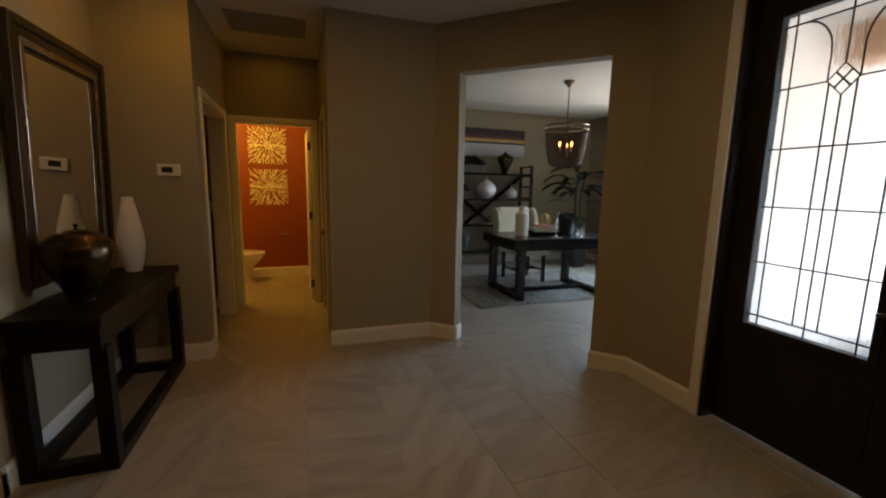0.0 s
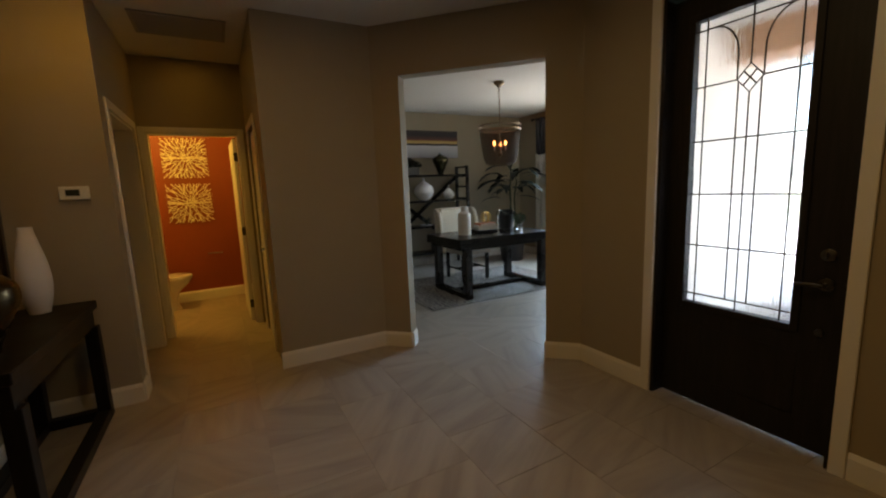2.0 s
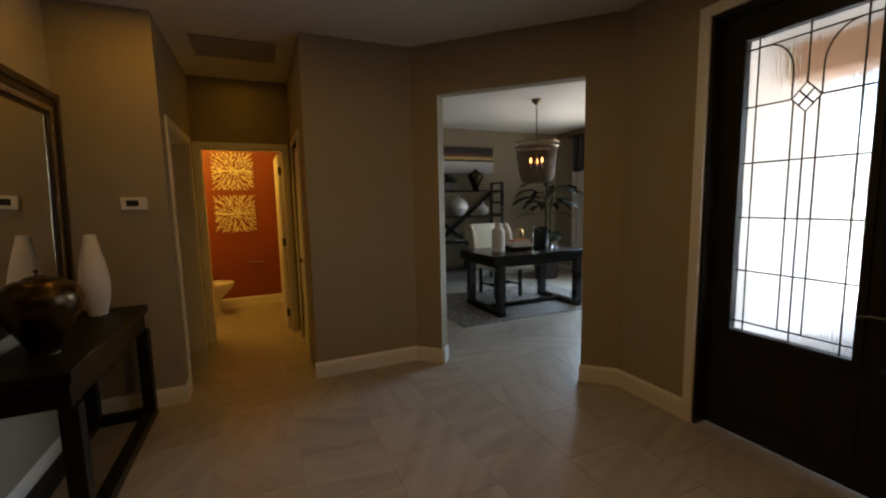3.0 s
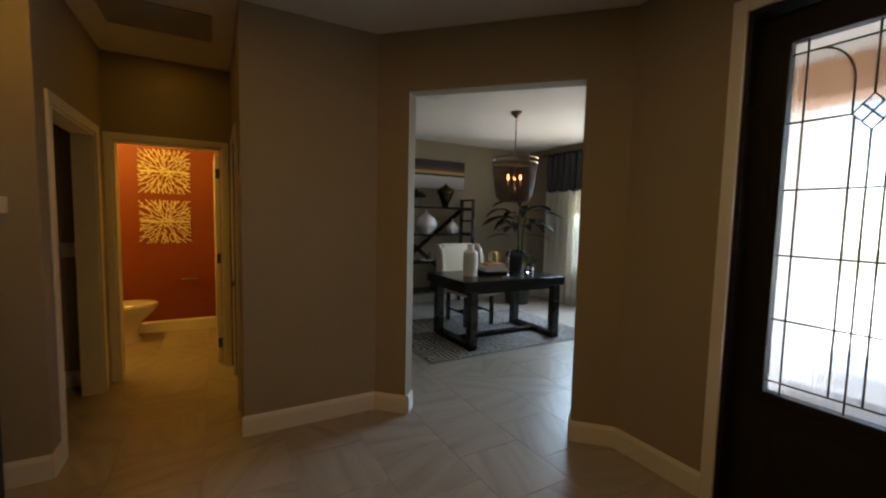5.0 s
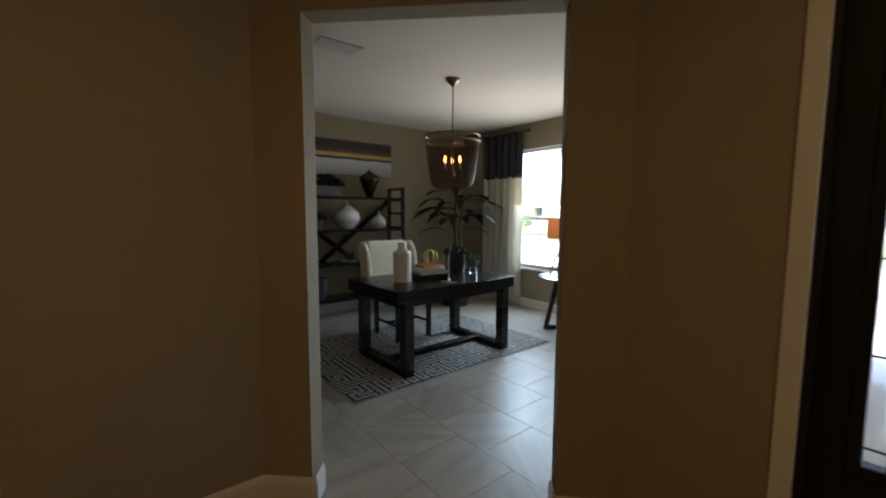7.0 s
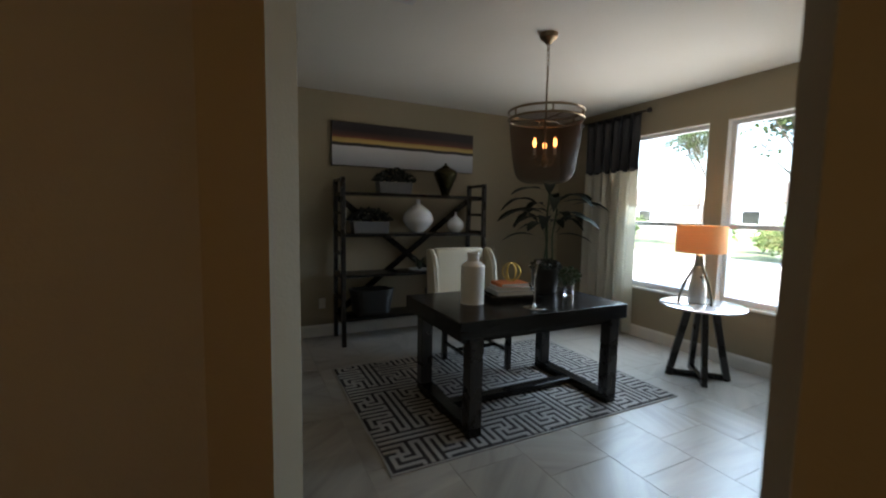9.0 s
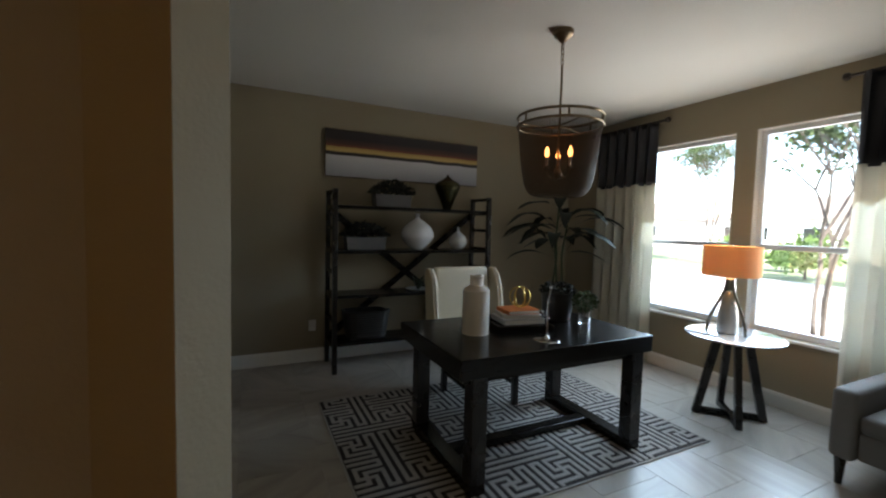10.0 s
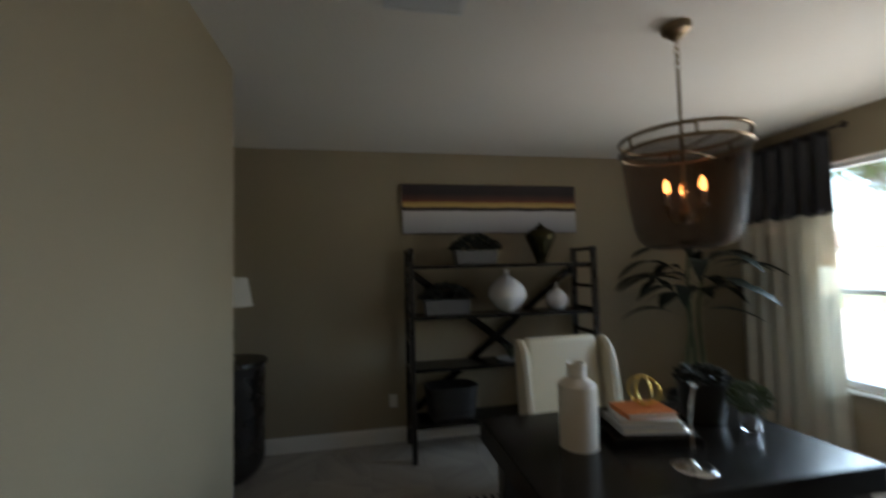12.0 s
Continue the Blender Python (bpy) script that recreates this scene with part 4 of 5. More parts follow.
def books(x, y):
    for i, (w, d, h, rz, mat, lab) in enumerate(((0.30, 0.23, 0.032, 4, grey_cover, "large grey hardback book lying at the bottom of a stack"), (0.27, 0.21, 0.028, -5, gloss_cover, "white hardback book lying in the middle of a stack"), (0.24, 0.18, 0.026, 8, orange_cover, "orange hardback book lying on top of the stack"))):
        z = DZT + 0.041 + (0, 0.033, 0.062)[i]
        ob = empty("book", x, y, z, rz - 14, lab, "book", "stack of books on the desk")
        c = box(-w / 2, w / 2, -d / 2, d / 2, 0, 0.003, 0.0008)
        box(-w / 2, w / 2, -d / 2, d / 2, h - 0.003, h, 0.0008, bm=c)
        box(-w / 2, -w / 2 + 0.004, -d / 2, d / 2, 0.003, h - 0.003, bm=c)
        part("cover", c, mat, ob)
        part("page_block", box(-w / 2 + 0.005, w / 2 - 0.005, -d / 2 + 0.005, d / 2 - 0.005, 0.0035, h - 0.0035), paper, ob)
    tray = empty("desk_tray", x, y, DZT, -12, "low black lacquer tray under the stack of books, on the desk", "tray")
    b = box(-0.20, 0.20, -0.15, 0.15, 0, 0.008, 0.002)
    for a in (box(-0.20, -0.19, -0.15, 0.15, 0.008, 0.04, 0.002), box(0.19, 0.20, -0.15, 0.15, 0.008, 0.04, 0.002), box(-0.19, 0.19, -0.15, -0.14, 0.008, 0.04, 0.002), box(-0.19, 0.19, 0.14, 0.15, 0.008, 0.04, 0.002)):
        b = join(b, a)
    part("tray_body", b, dark_wood, tray)
    ob = empty("ring_sculpture", x + 0.02, y + 0.01, DZT + 0.129, 20, "gold sculpture of interlocked rings standing on the books", "sculpture")
    for k in range(3):
        r = 0.070
        pts = [Vector((r * math.cos(2 * math.pi * i / 36), 0, r * math.sin(2 * math.pi * i / 36))) for i in range(36)]
        m = Matrix.Translation((0, 0, 0.076)) @ Matrix.Rotation(k * math.pi / 3, 4, "Z") @ Matrix.Rotation(0.35 * (k - 1), 4, "Y")
        part("band", tube([m @ p for p in pts], 0.0044, 8, closed=True), gold, ob, smooth=True)


gloss_cover = node_mat("white_book_cover", (0.62, 0.60, 0.58), 0.35)
books(4.09, 5.64)


def candlestick(x, y):
    ob = empty("candlestick", x, y, DZT, 25, "polished nickel branching candlestick with a round foot, on the desk", "candlestick")
    part("foot", lathe(smooth_profile([(0, 0), (0.075, 0.0), (0.072, 0.006), (0.02, 0.012), (0.008, 0.03), (0, 0.032)], 4), 32), silver, ob, smooth=True)
    stem = [(0, 0, 0.02), (0.004, 0, 0.10), (-0.004, 0, 0.18), (0.01, 0, 0.25), (0.035, 0, 0.31)]
    part("stem", tube(stem, 0.0065, 8), silver, ob, smooth=True)
    for z, s in ((0.09, 1), (0.14, -1), (0.19, 1)):
        part("branch", tube([(0, 0, z), (s * 0.025, 0.01, z + 0.012), (s * 0.04, 0.015, z + 0.03)], 0.0045, 6), silver, ob, smooth=True)
        part("cup", moved(lathe([(0, 0), (0.009, 0.0), (0.012, 0.014), (0.009, 0.013), (0, 0.004)], 14), pose(s * 0.04, 0.015, z + 0.03)), silver, ob, smooth=True)
    part("cup", moved(lathe([(0, 0), (0.010, 0), (0.014, 0.016), (0.010, 0.014), (0, 0.004)], 14), pose(0.035, 0, 0.31)), silver, ob, smooth=True)
    return ob


candlestick(4.06, 5.30)


def leaf_clump(b, rnd, c, r, n, size, squash=0.7):
    for i in range(n):
        d = Vector((rnd.gauss(0, 1), rnd.gauss(0, 1), rnd.gauss(0, 1))).normalized()
        p = Vector(c) + Vector((d.x * r, d.y * r, d.z * r * squash)) * rnd.uniform(0.6, 1.08)
        t = (d + Vector((rnd.uniform(-1, 1), rnd.uniform(-1, 1), rnd.uniform(-1, 1)))).normalized() * size * rnd.uniform(0.6, 1.3)
        s = t.cross(Vector((rnd.uniform(-1, 1), rnd.uniform(-1, 1), 0.5))).normalized() * size * 0.35
        b.faces.new([b.verts.new(p - t * 0.5), b.verts.new(p + s), b.verts.new(p + t * 0.5), b.verts.new(p - s)])


def desk_plants():
    ob = empty("black_vase", 4.52, 5.74, DZT, 0, "black glazed straight-sided pot with low dark greenery, on the desk", "vase")
    part("body", lathe(smooth_profile([(0, 0), (0.085, 0.002), (0.10, 0.02), (0.112, 0.10), (0.118, 0.19), (0.122, 0.205), (0.112, 0.205), (0.105, 0.19), (0, 0.18)], 5), 36), pot_black, ob, smooth=True)
    g = bmesh.new()
    leaf_clump(g, random.Random(8), (0, 0, 0.225), 0.125, 520, 0.032, 0.45)
    part("foliage", g, moss_dark, ob, "low dark greenery")["kind"] = "stuff"
    ob = empty("glass_jar", 4.62, 5.56, DZT, 0, "clear ringed glass jar with round moss clump on the desk", "jar")
    part("jar_body", lathe([(0, 0), (0.04, 0), (0.043, 0.006), (0.040, 0.02), (0.043, 0.034), (0.040, 0.048), (0.043, 0.062), (0.040, 0.085), (0.037, 0.085), (0.036, 0.008), (0, 0.006)], 28), vase_glass, ob, smooth=True)
    g = bmesh.new()
    leaf_clump(g, random.Random(9), (0, 0, 0.155), 0.092, 640, 0.022, 0.8)
    part("foliage", g, moss, ob, "round green moss clump")["kind"] = "stuff"


desk_plants()


def potted_tree(x, y):
    ob = empty("potted_tree", x, y, 0, 0, "tall indoor tree with dark drooping leaves, by the curtain", "plant")
    pot = part("pot", lathe(smooth_profile([(0, 0), (0.18, 0.002), (0.20, 0.05), (0.245, 0.38), (0.255, 0.40), (0.235, 0.40), (0.225, 0.34), (0, 0.33)], 4), 36), pot_black, ob, smooth=True)
    part("soil", lathe([(0, 0.342), (0.20, 0.345), (0, 0.36)], 24), pot_black, pot)
    rnd = random.Random(11)
    trunks = [[(0, 0, 0.33), (0.02, 0.01, 0.8), (-0.02, 0.02, 1.25), (0.0, 0.0, 1.72)], [(0.03, -0.03, 0.33), (0.07, -0.03, 0.75), (0.05, -0.02, 1.15), (0.09, -0.05, 1.50)], [(-0.04, 0.02, 0.33), (-0.07, 0.0, 0.7), (-0.04, -0.04, 1.1), (-0.07, -0.05, 1.40)]]
    for t in trunks:
        part("stem", tube(t, 0.016, 8, taper=0.6), stem_green, ob, "smooth green stem", True)
    leaves = []
    for t in trunks:
        top = Vector(t[-1])
        n = 9
        for k in range(n):
            a = 2 * math.pi * k / n + rnd.uniform(-0.3, 0.3)
            leaves.append((top - Vector((0, 0, rnd.uniform(0, 0.3))), a, rnd.uniform(0.5, 0.8), rnd.uniform(0.05, 0.42)))
    for p, a, length, rise in leaves:
        g = bmesh.new()
        prev = None
        d, s = Vector((math.cos(a), math.sin(a), 0)), Vector((-math.sin(a), math.cos(a), 0))
        for k in range(9):
            t = k / 8
            c = p + d * length * t + Vector((0, 0, rise * math.sin(t * 2.5) * 0.8 - 0.10 * t * t))
            w = 0.004 if t < 0.22 else 0.068 * math.sin(math.pi * min((t - 0.25) / 0.75, 1)) ** 0.7 + 0.003
            row = [g.verts.new(c - s * w + Vector((0, 0, w * 0.25))), g.verts.new(c), g.verts.new(c + s * w + Vector((0, 0, w * 0.25)))]
            if prev:
                for i in (0, 1):
                    g.faces.new((prev[i], prev[i + 1], row[i + 1], row[i]))
            prev = row
        part("leaf", g, leaf_dark, ob, smooth=True)
    return ob


stem_green = node_mat("stem_green", (0.035, 0.06, 0.02), 0.5, var=0.2, scale=15)
leaf_dark = node_mat("leaf_dark_green", (0.011, 0.014, 0.008), 0.6, var=0.3, scale=10, spec=0.2)
potted_tree(5.68, 7.08)


def armchair(x, y):
    ob = empty("armchair", x, y, 0, 0, "pale grey linen armchair with dark tapered legs, beside the window curtain", "armchair")
    part("seat_base", box(0.02, 0.72, 0.12, 0.66, 0.18, 0.34, 0.02, seg=4), grey_cloth, ob, smooth=True)
    part("seat_cushion", box(0.0, 0.60, 0.125, 0.655, 0.342, 0.45, 0.035, seg=5), grey_cloth, ob, smooth=True)
    for y0 in (0.0, 0.665):
        b = box(0.0, 0.76, y0, y0 + 0.12, 0.16, 0.575, 0.03, seg=4)
        for v in b.verts:
            if v.co.z > 0.4:
                v.co.z -= 0.02 * math.sin(math.pi * v.co.x / 0.76)
        part("arm", b, grey_cloth, ob, smooth=True)
    b = box(0.56, 0.70, 0.122, 0.663, 0.18, 0.80, 0.045, seg=5)
    for v in b.verts:
        v.co.x += (v.co.z - 0.2) * 0.12
    part("backrest", b, grey_cloth, ob, smooth=True)
    for lx in (0.04, 0.70):
        for ly in (0.05, 0.735):
            part("leg", moved(lathe([(0, 0), (0.017, 0), (0.030, 0.17), (0, 0.17)], 16), pose(lx, ly, 0)), dark_wood_up, ob, smooth=True)
    return ob


armchair(5.52, 3.70)


def drum_cabinet(x, y):
    ob = empty("drum_cabinet", x, y, 0, 0, "dark round-fronted wooden cabinet in the study corner under a lamp", "cabinet")
    part("body", lathe(smooth_profile([(0, 0.03), (0.18, 0.031), (0.24, 0.06), (0.27, 0.14), (0.27, 0.3), (0.27, 0.88)], 3) + [(0, 0.881)], 40), dark_wood_up, ob, smooth=True)
    part("tabletop", lathe([(0, 0.882), (0.285, 0.882), (0.29, 0.895), (0.285, 0.91), (0, 0.91)], 40), dark_wood, ob, smooth=True)
    part("plinth", lathe([(0, 0), (0.16, 0), (0.16, 0.0305), (0, 0.0305)], 32), dark_wood, ob)
    lamp_ob = empty("table_lamp", x - 0.02, y, 0.911, 0, "unlit lamp with a white tapered shade, on the dark cabinet", "table lamp")
    part("base", lathe(smooth_profile([(0, 0), (0.07, 0.001), (0.075, 0.02), (0.03, 0.05), (0.06, 0.15), (0.07, 0.22), (0.03, 0.32), (0.012, 0.36), (0.012, 0.42), (0, 0.42)], 4), 28), silver, lamp_ob, smooth=True)
    part("shade", lathe([(0.20, 0.43), (0.16, 0.66), (0.157, 0.66), (0.197, 0.43), (0.20, 0.43)], 40), shade_white, lamp_ob, "white tapered shade", True)


drum_cabinet(1.70, 7.38)

# ---- foyer things ----
def console_vase(x, y):
    ob = empty("tall_vase", x, y, 0.781, 0, "tall matt white spindle-shaped vase, on the console table", "vase")
    part("body", lathe(smooth_profile([(0, 0), (0.044, 0.001), (0.050, 0.015), (0.069, 0.10), (0.077, 0.19), (0.069, 0.29), (0.049, 0.40), (0.034, 0.475), (0.032, 0.498), (0.028, 0.498), (0.026, 0.475), (0, 0.46)], 5), 36), ceramic, ob, smooth=True)


console_vase(-0.085, 4.13)


def bronze_urn(x, y):
    ob = empty("bronze_urn", x, y, 0.781, 0, "large dark bronze lidded urn with golden sheen, on the console table", "urn")
    part("body", lathe(smooth_profile([(0, 0), (0.056, 0.001), (0.060, 0.013), (0.068, 0.045), (0.108, 0.125), (0.142, 0.20), (0.150, 0.245), (0.138, 0.295), (0.095, 0.335), (0.045, 0.347), (0, 0.348)], 6), 48), bronze_dark, ob, smooth=True)
    part("lid", moved(lathe(smooth_profile([(0, 0), (0.05, 0.001), (0.04, 0.008), (0.010, 0.014), (0.007, 0.026), (0.012, 0.036), (0, 0.042)], 4), 24), pose(0, 0, 0.3485)), bronze_dark, ob, smooth=True)


bronze_dark = node_mat("dark_bronze_glaze", (0.07, 0.045, 0.02), 0.27, 0.9, var=0.5, scale=7)
bronze_urn(-0.06, 3.38)


def wall_mirror():
    """Leaning on the west wall, x out of the wall."""
    y0, y1, z0, z1 = 3.31, 4.255, 0.86, 2.125
    ob = empty("wall_mirror", WX + 0.004, y0, z0, 0, "tall mirror in a wide antiqued silver frame above the console", "mirror")
    ob.matrix_basis = ob.matrix_basis @ Matrix.Rotation(radians(1.8), 4, "Y")
    w, h = y1 - y0, z1 - z0
    f = 0.145
    part("mirror_pane", box(0.012, 0.016, f - 0.004, w - f + 0.004, f - 0.004, h - f + 0.004), mirror_mat, ob)
    part("backing", box(0.0, 0.011, 0.01, w - 0.01, 0.01, h - 0.01), pot_black, ob)
    for a, (lo, hi, t0, t1) in enumerate(((0.0, 0.040, 0.0005, 0.042), (0.0405, 0.088, 0.0005, 0.030), (0.0885, 0.122, 0.012, 0.036), (0.1225, 0.145, 0.012, 0.022))):
        b = bmesh.new()
        for c in (box(t0, t1, lo, hi, lo, h - lo, 0.004), box(t0, t1, w - hi, w - lo, lo, h - lo, 0.004), box(t0, t1, hi, w - hi, lo, hi, 0.004), box(t0, t1, hi, w - hi, h - hi, h - lo, 0.004)):
            b = join(b, c)
        # third step paler than the others, as if lit
        part("frame_step", b, (frame_silver, frame_silver, frame_lit, frame_silver)[a], ob)
    return ob


wall_mirror()


def thermostat(x, z):
    ob = empty("thermostat", x, FY, z, 0, "white rectangular thermostat with a dark display, on the wall", "thermostat")
    part("body", box(-0.075, 0.075, -0.024, -0.001, -0.042, 0.042, 0.006, seg=3), plastic, ob)
    part("display", box(-0.042, 0.028, -0.0265, -0.0245, -0.018, 0.022, 0.001), screen, ob)
    for k in range(3):
        part("button", box(0.040, 0.056, -0.0265, -0.0245, -0.016 + k * 0.014, -0.008 + k * 0.014, 0.001), plastic, ob)


thermostat(0.10, 1.468)


def vent(name, x0, x1, y0, y1, n, mat, label):
    ob = empty(name, x0, y0, H, 0, label, "ceiling vent")
    w, d = x1 - x0, y1 - y0
    f = 0.025
    b = bmesh.new()
    for c in (box(0, w, 0, f, -0.012, -0.001, 0.002), box(0, w, d - f, d, -0.012, -0.001, 0.002), box(0, f, f, d - f, -0.012, -0.001, 0.002), box(w - f, w, f, d - f, -0.012, -0.001, 0.002)):
        b = join(b, c)
    part("frame", b, mat, ob)
    part("backing", box(f, w - f, f, d - f, -0.003, -0.0012), dark_metal, ob)
    for k in range(n):
        y = f + (d - 2 * f) * (k + 0.5) / n
        s = box(f, w - f, -0.010, 0.010, -0.0008, 0.0008)
        moved(s, pose(0, y, -0.0095, -28))
        part("slat", s, mat, ob)
    return ob


vent("return_vent", 0.46, 1.087, 4.715, 5.178, 12, vent_grey, "large grey slatted return air vent in the hall ceiling")
vent("supply_vent", 2.87, 3.22, 5.37, 5.56, 8, vinyl_dark, "small white slatted air vent in the study ceiling")


def toilet(x, y):
    ob = empty("toilet", x, y, 0, 0, "white porcelain toilet with closed seat against the orange bathroom wall", "toilet")
    b = bmesh.new()
    rings = []
    for z, cx, rx, ry in ((0, 0.30, 0.20, 0.12), (0.10, 0.28, 0.17, 0.105), (0.22, 0.31, 0.18, 0.12), (0.33, 0.37, 0.235, 0.165), (0.385, 0.385, 0.255, 0.185), (0.40, 0.385, 0.255, 0.185)):
        rings.append([b.verts.new((cx + rx * math.cos(2 * math.pi * i / 36), ry * math.sin(2 * math.pi * i / 36), z)) for i in range(36)])
    for p, q in zip(rings, rings[1:]):
        for i in range(36):
            b.faces.new((p[i], p[(i + 1) % 36], q[(i + 1) % 36], q[i]))
    b.faces.new(rings[0])
    b.faces.new(rings[-1])
    part("bowl", b, toilet_white, ob, smooth=True)
    for nm, z0, z1, g in (("seat", 0.401, 0.417, 1.02), ("lid", 0.418, 0.438, 1.0)):
        s = moved(lathe([(0, 0), (0.99, 0), (1.0, 0.3), (1.0, 0.7), (0.97, 1.0), (0, 1.0)], 36), Matrix.Translation((0.385, 0, z0)) @ Matrix.Diagonal((0.262 * g, 0.19 * g, z1 - z0, 1)))
        part(nm, s, toilet_white, ob, smooth=True)
    tank = part("tank", box(-0.02, 0.17, -0.22, 0.22, 0.38, 0.74, 0.02, seg=4), toilet_white, ob, smooth=True)
    part("tank_lid", box(-0.025, 0.18, -0.23, 0.23, 0.741, 0.775, 0.01, seg=3), toilet_white, tank, smooth=True)
    part("flush_lever", tube([(0.171, 0.16, 0.68), (0.19, 0.16, 0.68), (0.192, 0.10, 0.675)], 0.006, 8), silver, tank, smooth=True)
    part("rear_pedestal", box(-0.01, 0.20, -0.09, 0.09, 0, 0.38, 0.02, seg=3), toilet_white, ob, smooth=True)


toilet(-0.15, 7.10)


def paper_holder(x, z):
    ob = empty("paper_holder", x, 7.459, z, 0, "nickel toilet paper holder bar on the orange wall", "paper holder")
    for s in (-1, 1):
        part("post", tube([(s * 0.08, -0.001, 0), (s * 0.08, -0.055, 0)], 0.009, 10), silver, ob)
    part("bar", tube([(-0.08, -0.05, 0), (0.08, -0.05, 0)], 0.008, 10), silver, ob)


paper_holder(0.79, 0.64)


def branch_panel(z0, seed):
    w, h = 0.53, 0.525
    ob = empty("wall_sculpture", 0.30, 7.44, z0, 0, "cream openwork panel of radiating twig shapes on the orange wall", "wall art", "openwork wall panels")
    rnd = random.Random(seed)
    b = bmesh.new()
    c = Vector((w / 2, 0, h / 2))
    count = 42
    for k in range(count):
        a = 2 * math.pi * k / count + rnd.uniform(-0.035, 0.035)
        d = Vector((math.cos(a), 0, math.sin(a)))
        n = Vector((-d.z, 0, d.x))
        reach = min((w / 2) / max(abs(d.x), 1e-3), (h / 2) / max(abs(d.z), 1e-3))
        r0 = (0.10, 0.155, 0.045, 0.165)[k % 4] + rnd.uniform(-0.015, 0.015)
        p, q = c + d * r0, c + d * reach * rnd.uniform(0.96, 1.0)
        mid = p.lerp(q, 0.4) + n * rnd.uniform(-0.022, 0.022)
        far = p.lerp(q, 0.75) + n * rnd.uniform(-0.015, 0.015)
        y = rnd.uniform(-0.004, 0.004)
        b = tube([(v.x, y, v.z) for v in (p, mid, far, q)], 0.0060, 6, b)
        side = rnd.choice((-1, 1))
        for root, turn, size in ((p, -0.6, 0.05), (mid, 0.9, 0.055), (far, 0.8, 0.035)):
            tip = root + (n * side * rnd.uniform(0.7, 1.0) + d * turn).normalized() * size * rnd.uniform(0.7, 1.1)
            side = -side
            if 0 < tip.x < w and 0 < tip.z < h:
                b = tube([(root.x, y, root.z), (tip.x, y, tip.z)], 0.0052, 6, b)
    for k in range(9):
        a = rnd.uniform(0, 3.14)
        p = c + Vector((rnd.uniform(-0.06, 0.06), 0, rnd.uniform(-0.06, 0.06)))
        d = Vector((math.cos(a), 0, math.sin(a))) * rnd.uniform(0.03, 0.06)
        b = tube([(p.x - d.x, 0, p.z - d.z), (p.x + 0.01, 0, p.z), (p.x + d.x, 0, p.z + d.z)], 0.0055, 6, b)
    part("twig_web", b, coral_white, ob, "cream twig shapes")["kind"] = "stuff"
    part("mount", box(0.02, w - 0.02, 0.006, 0.018, h / 2 - 0.01, h / 2 + 0.01), coral_white, ob)


branch_panel(1.665, 21)
branch_panel(1.072, 22)


def outlet(x, y, z, rz):
    ob = empty("wall_outlet", x, y, z, rz, "white double power outlet plate low on the wall", "outlet", "power outlets")
    part("plate", box(-0.036, 0.036, -0.006, -0.001, -0.058, 0.058, 0.002), plastic, ob)
    for s in (-1, 1):
        part("socket", box(-0.016, 0.016, -0.008, -0.0062, s * 0.024 - 0.014, s * 0.024 + 0.014, 0.001), plastic, ob)


def light_switch(x, y, z):
    ob = empty("light_switch", x, y, z, 0, "white double light switch plate on the side room wall", "light switch")
    part("plate", box(-0.058, 0.058, -0.006, -0.001, -0.058, 0.058, 0.002), plastic, ob)
    for k in (-0.023, 0.023):
        part("rocker", box(k - 0.012, k + 0.012, -0.010, -0.0062, -0.028, 0.028, 0.0015), plastic, ob)


light_switch(0.06, 5.85, 1.13)
outlet(EX, 5.14, 0.345, 90)
outlet(3.02, 7.75, 0.38, 0)

# ---- outside ----
def noise_color(name, c1, c2, scale, rough=0.9):
    m = node_mat(name, c1, rough)
    n, l = m.node_tree.nodes, m.node_tree.links
    mix = [x for x in n if x.bl_idname == "ShaderNodeMix"][0]
    mix.inputs[6].default_value, mix.inputs[7].default_value = (*c1, 1), (*c2, 1)
    n["Noise Texture"].inputs["Scale"].default_value = scale
    return m


concrete = noise_color("pale_concrete", (0.48, 0.46, 0.43), (0.60, 0.58, 0.54), 0.8)
lawn = noise_color("lawn_green", (0.14, 0.17, 0.08), (0.20, 0.23, 0.12), 3.0)
hedge_green = noise_color("hedge_green", (0.06, 0.11, 0.025), (0.13, 0.20, 0.05), 1.5)
tree_green = noise_color("tree_leaf_green", (0.025, 0.045, 0.015), (0.07, 0.11, 0.03), 3.0)
bark = noise_color("smooth_grey_bark", (0.07, 0.055, 0.045), (0.13, 0.11, 0.09), 6)
stucco = noise_color("tan_stucco", (0.46, 0.27, 0.17), (0.54, 0.33, 0.21), 4)
stucco_pale = noise_color("pale_stucco", (0.60, 0.56, 0.50), (0.70, 0.66, 0.60), 1)
roof_tile = noise_color("grey_roof", (0.16, 0.13, 0.11), (0.24, 0.20, 0.17), 2)
structure("ground", box(-400, 400, -400, 400, -0.5, -0.14), concrete)
structure("lawn", box(19, 40, -30, 60, -0.135, -0.12), lawn)
structure("porch_floor", box(3.5, 5.6, -0.5, 3.2, -0.12, -0.03), concrete)
structure("porch_beam", box(5.25, 5.6, -0.5, 3.185, 2.45, 3.2), stucco)
structure("exterior_wall_study", box(3.505, 6.6, 3.185, 3.198, -0.1, 3.0), stucco_pale)
structure("roof", box(-3.3, 7.1, -3.0, 9.4, H + 0.17, H + 0.3), roof_tile)


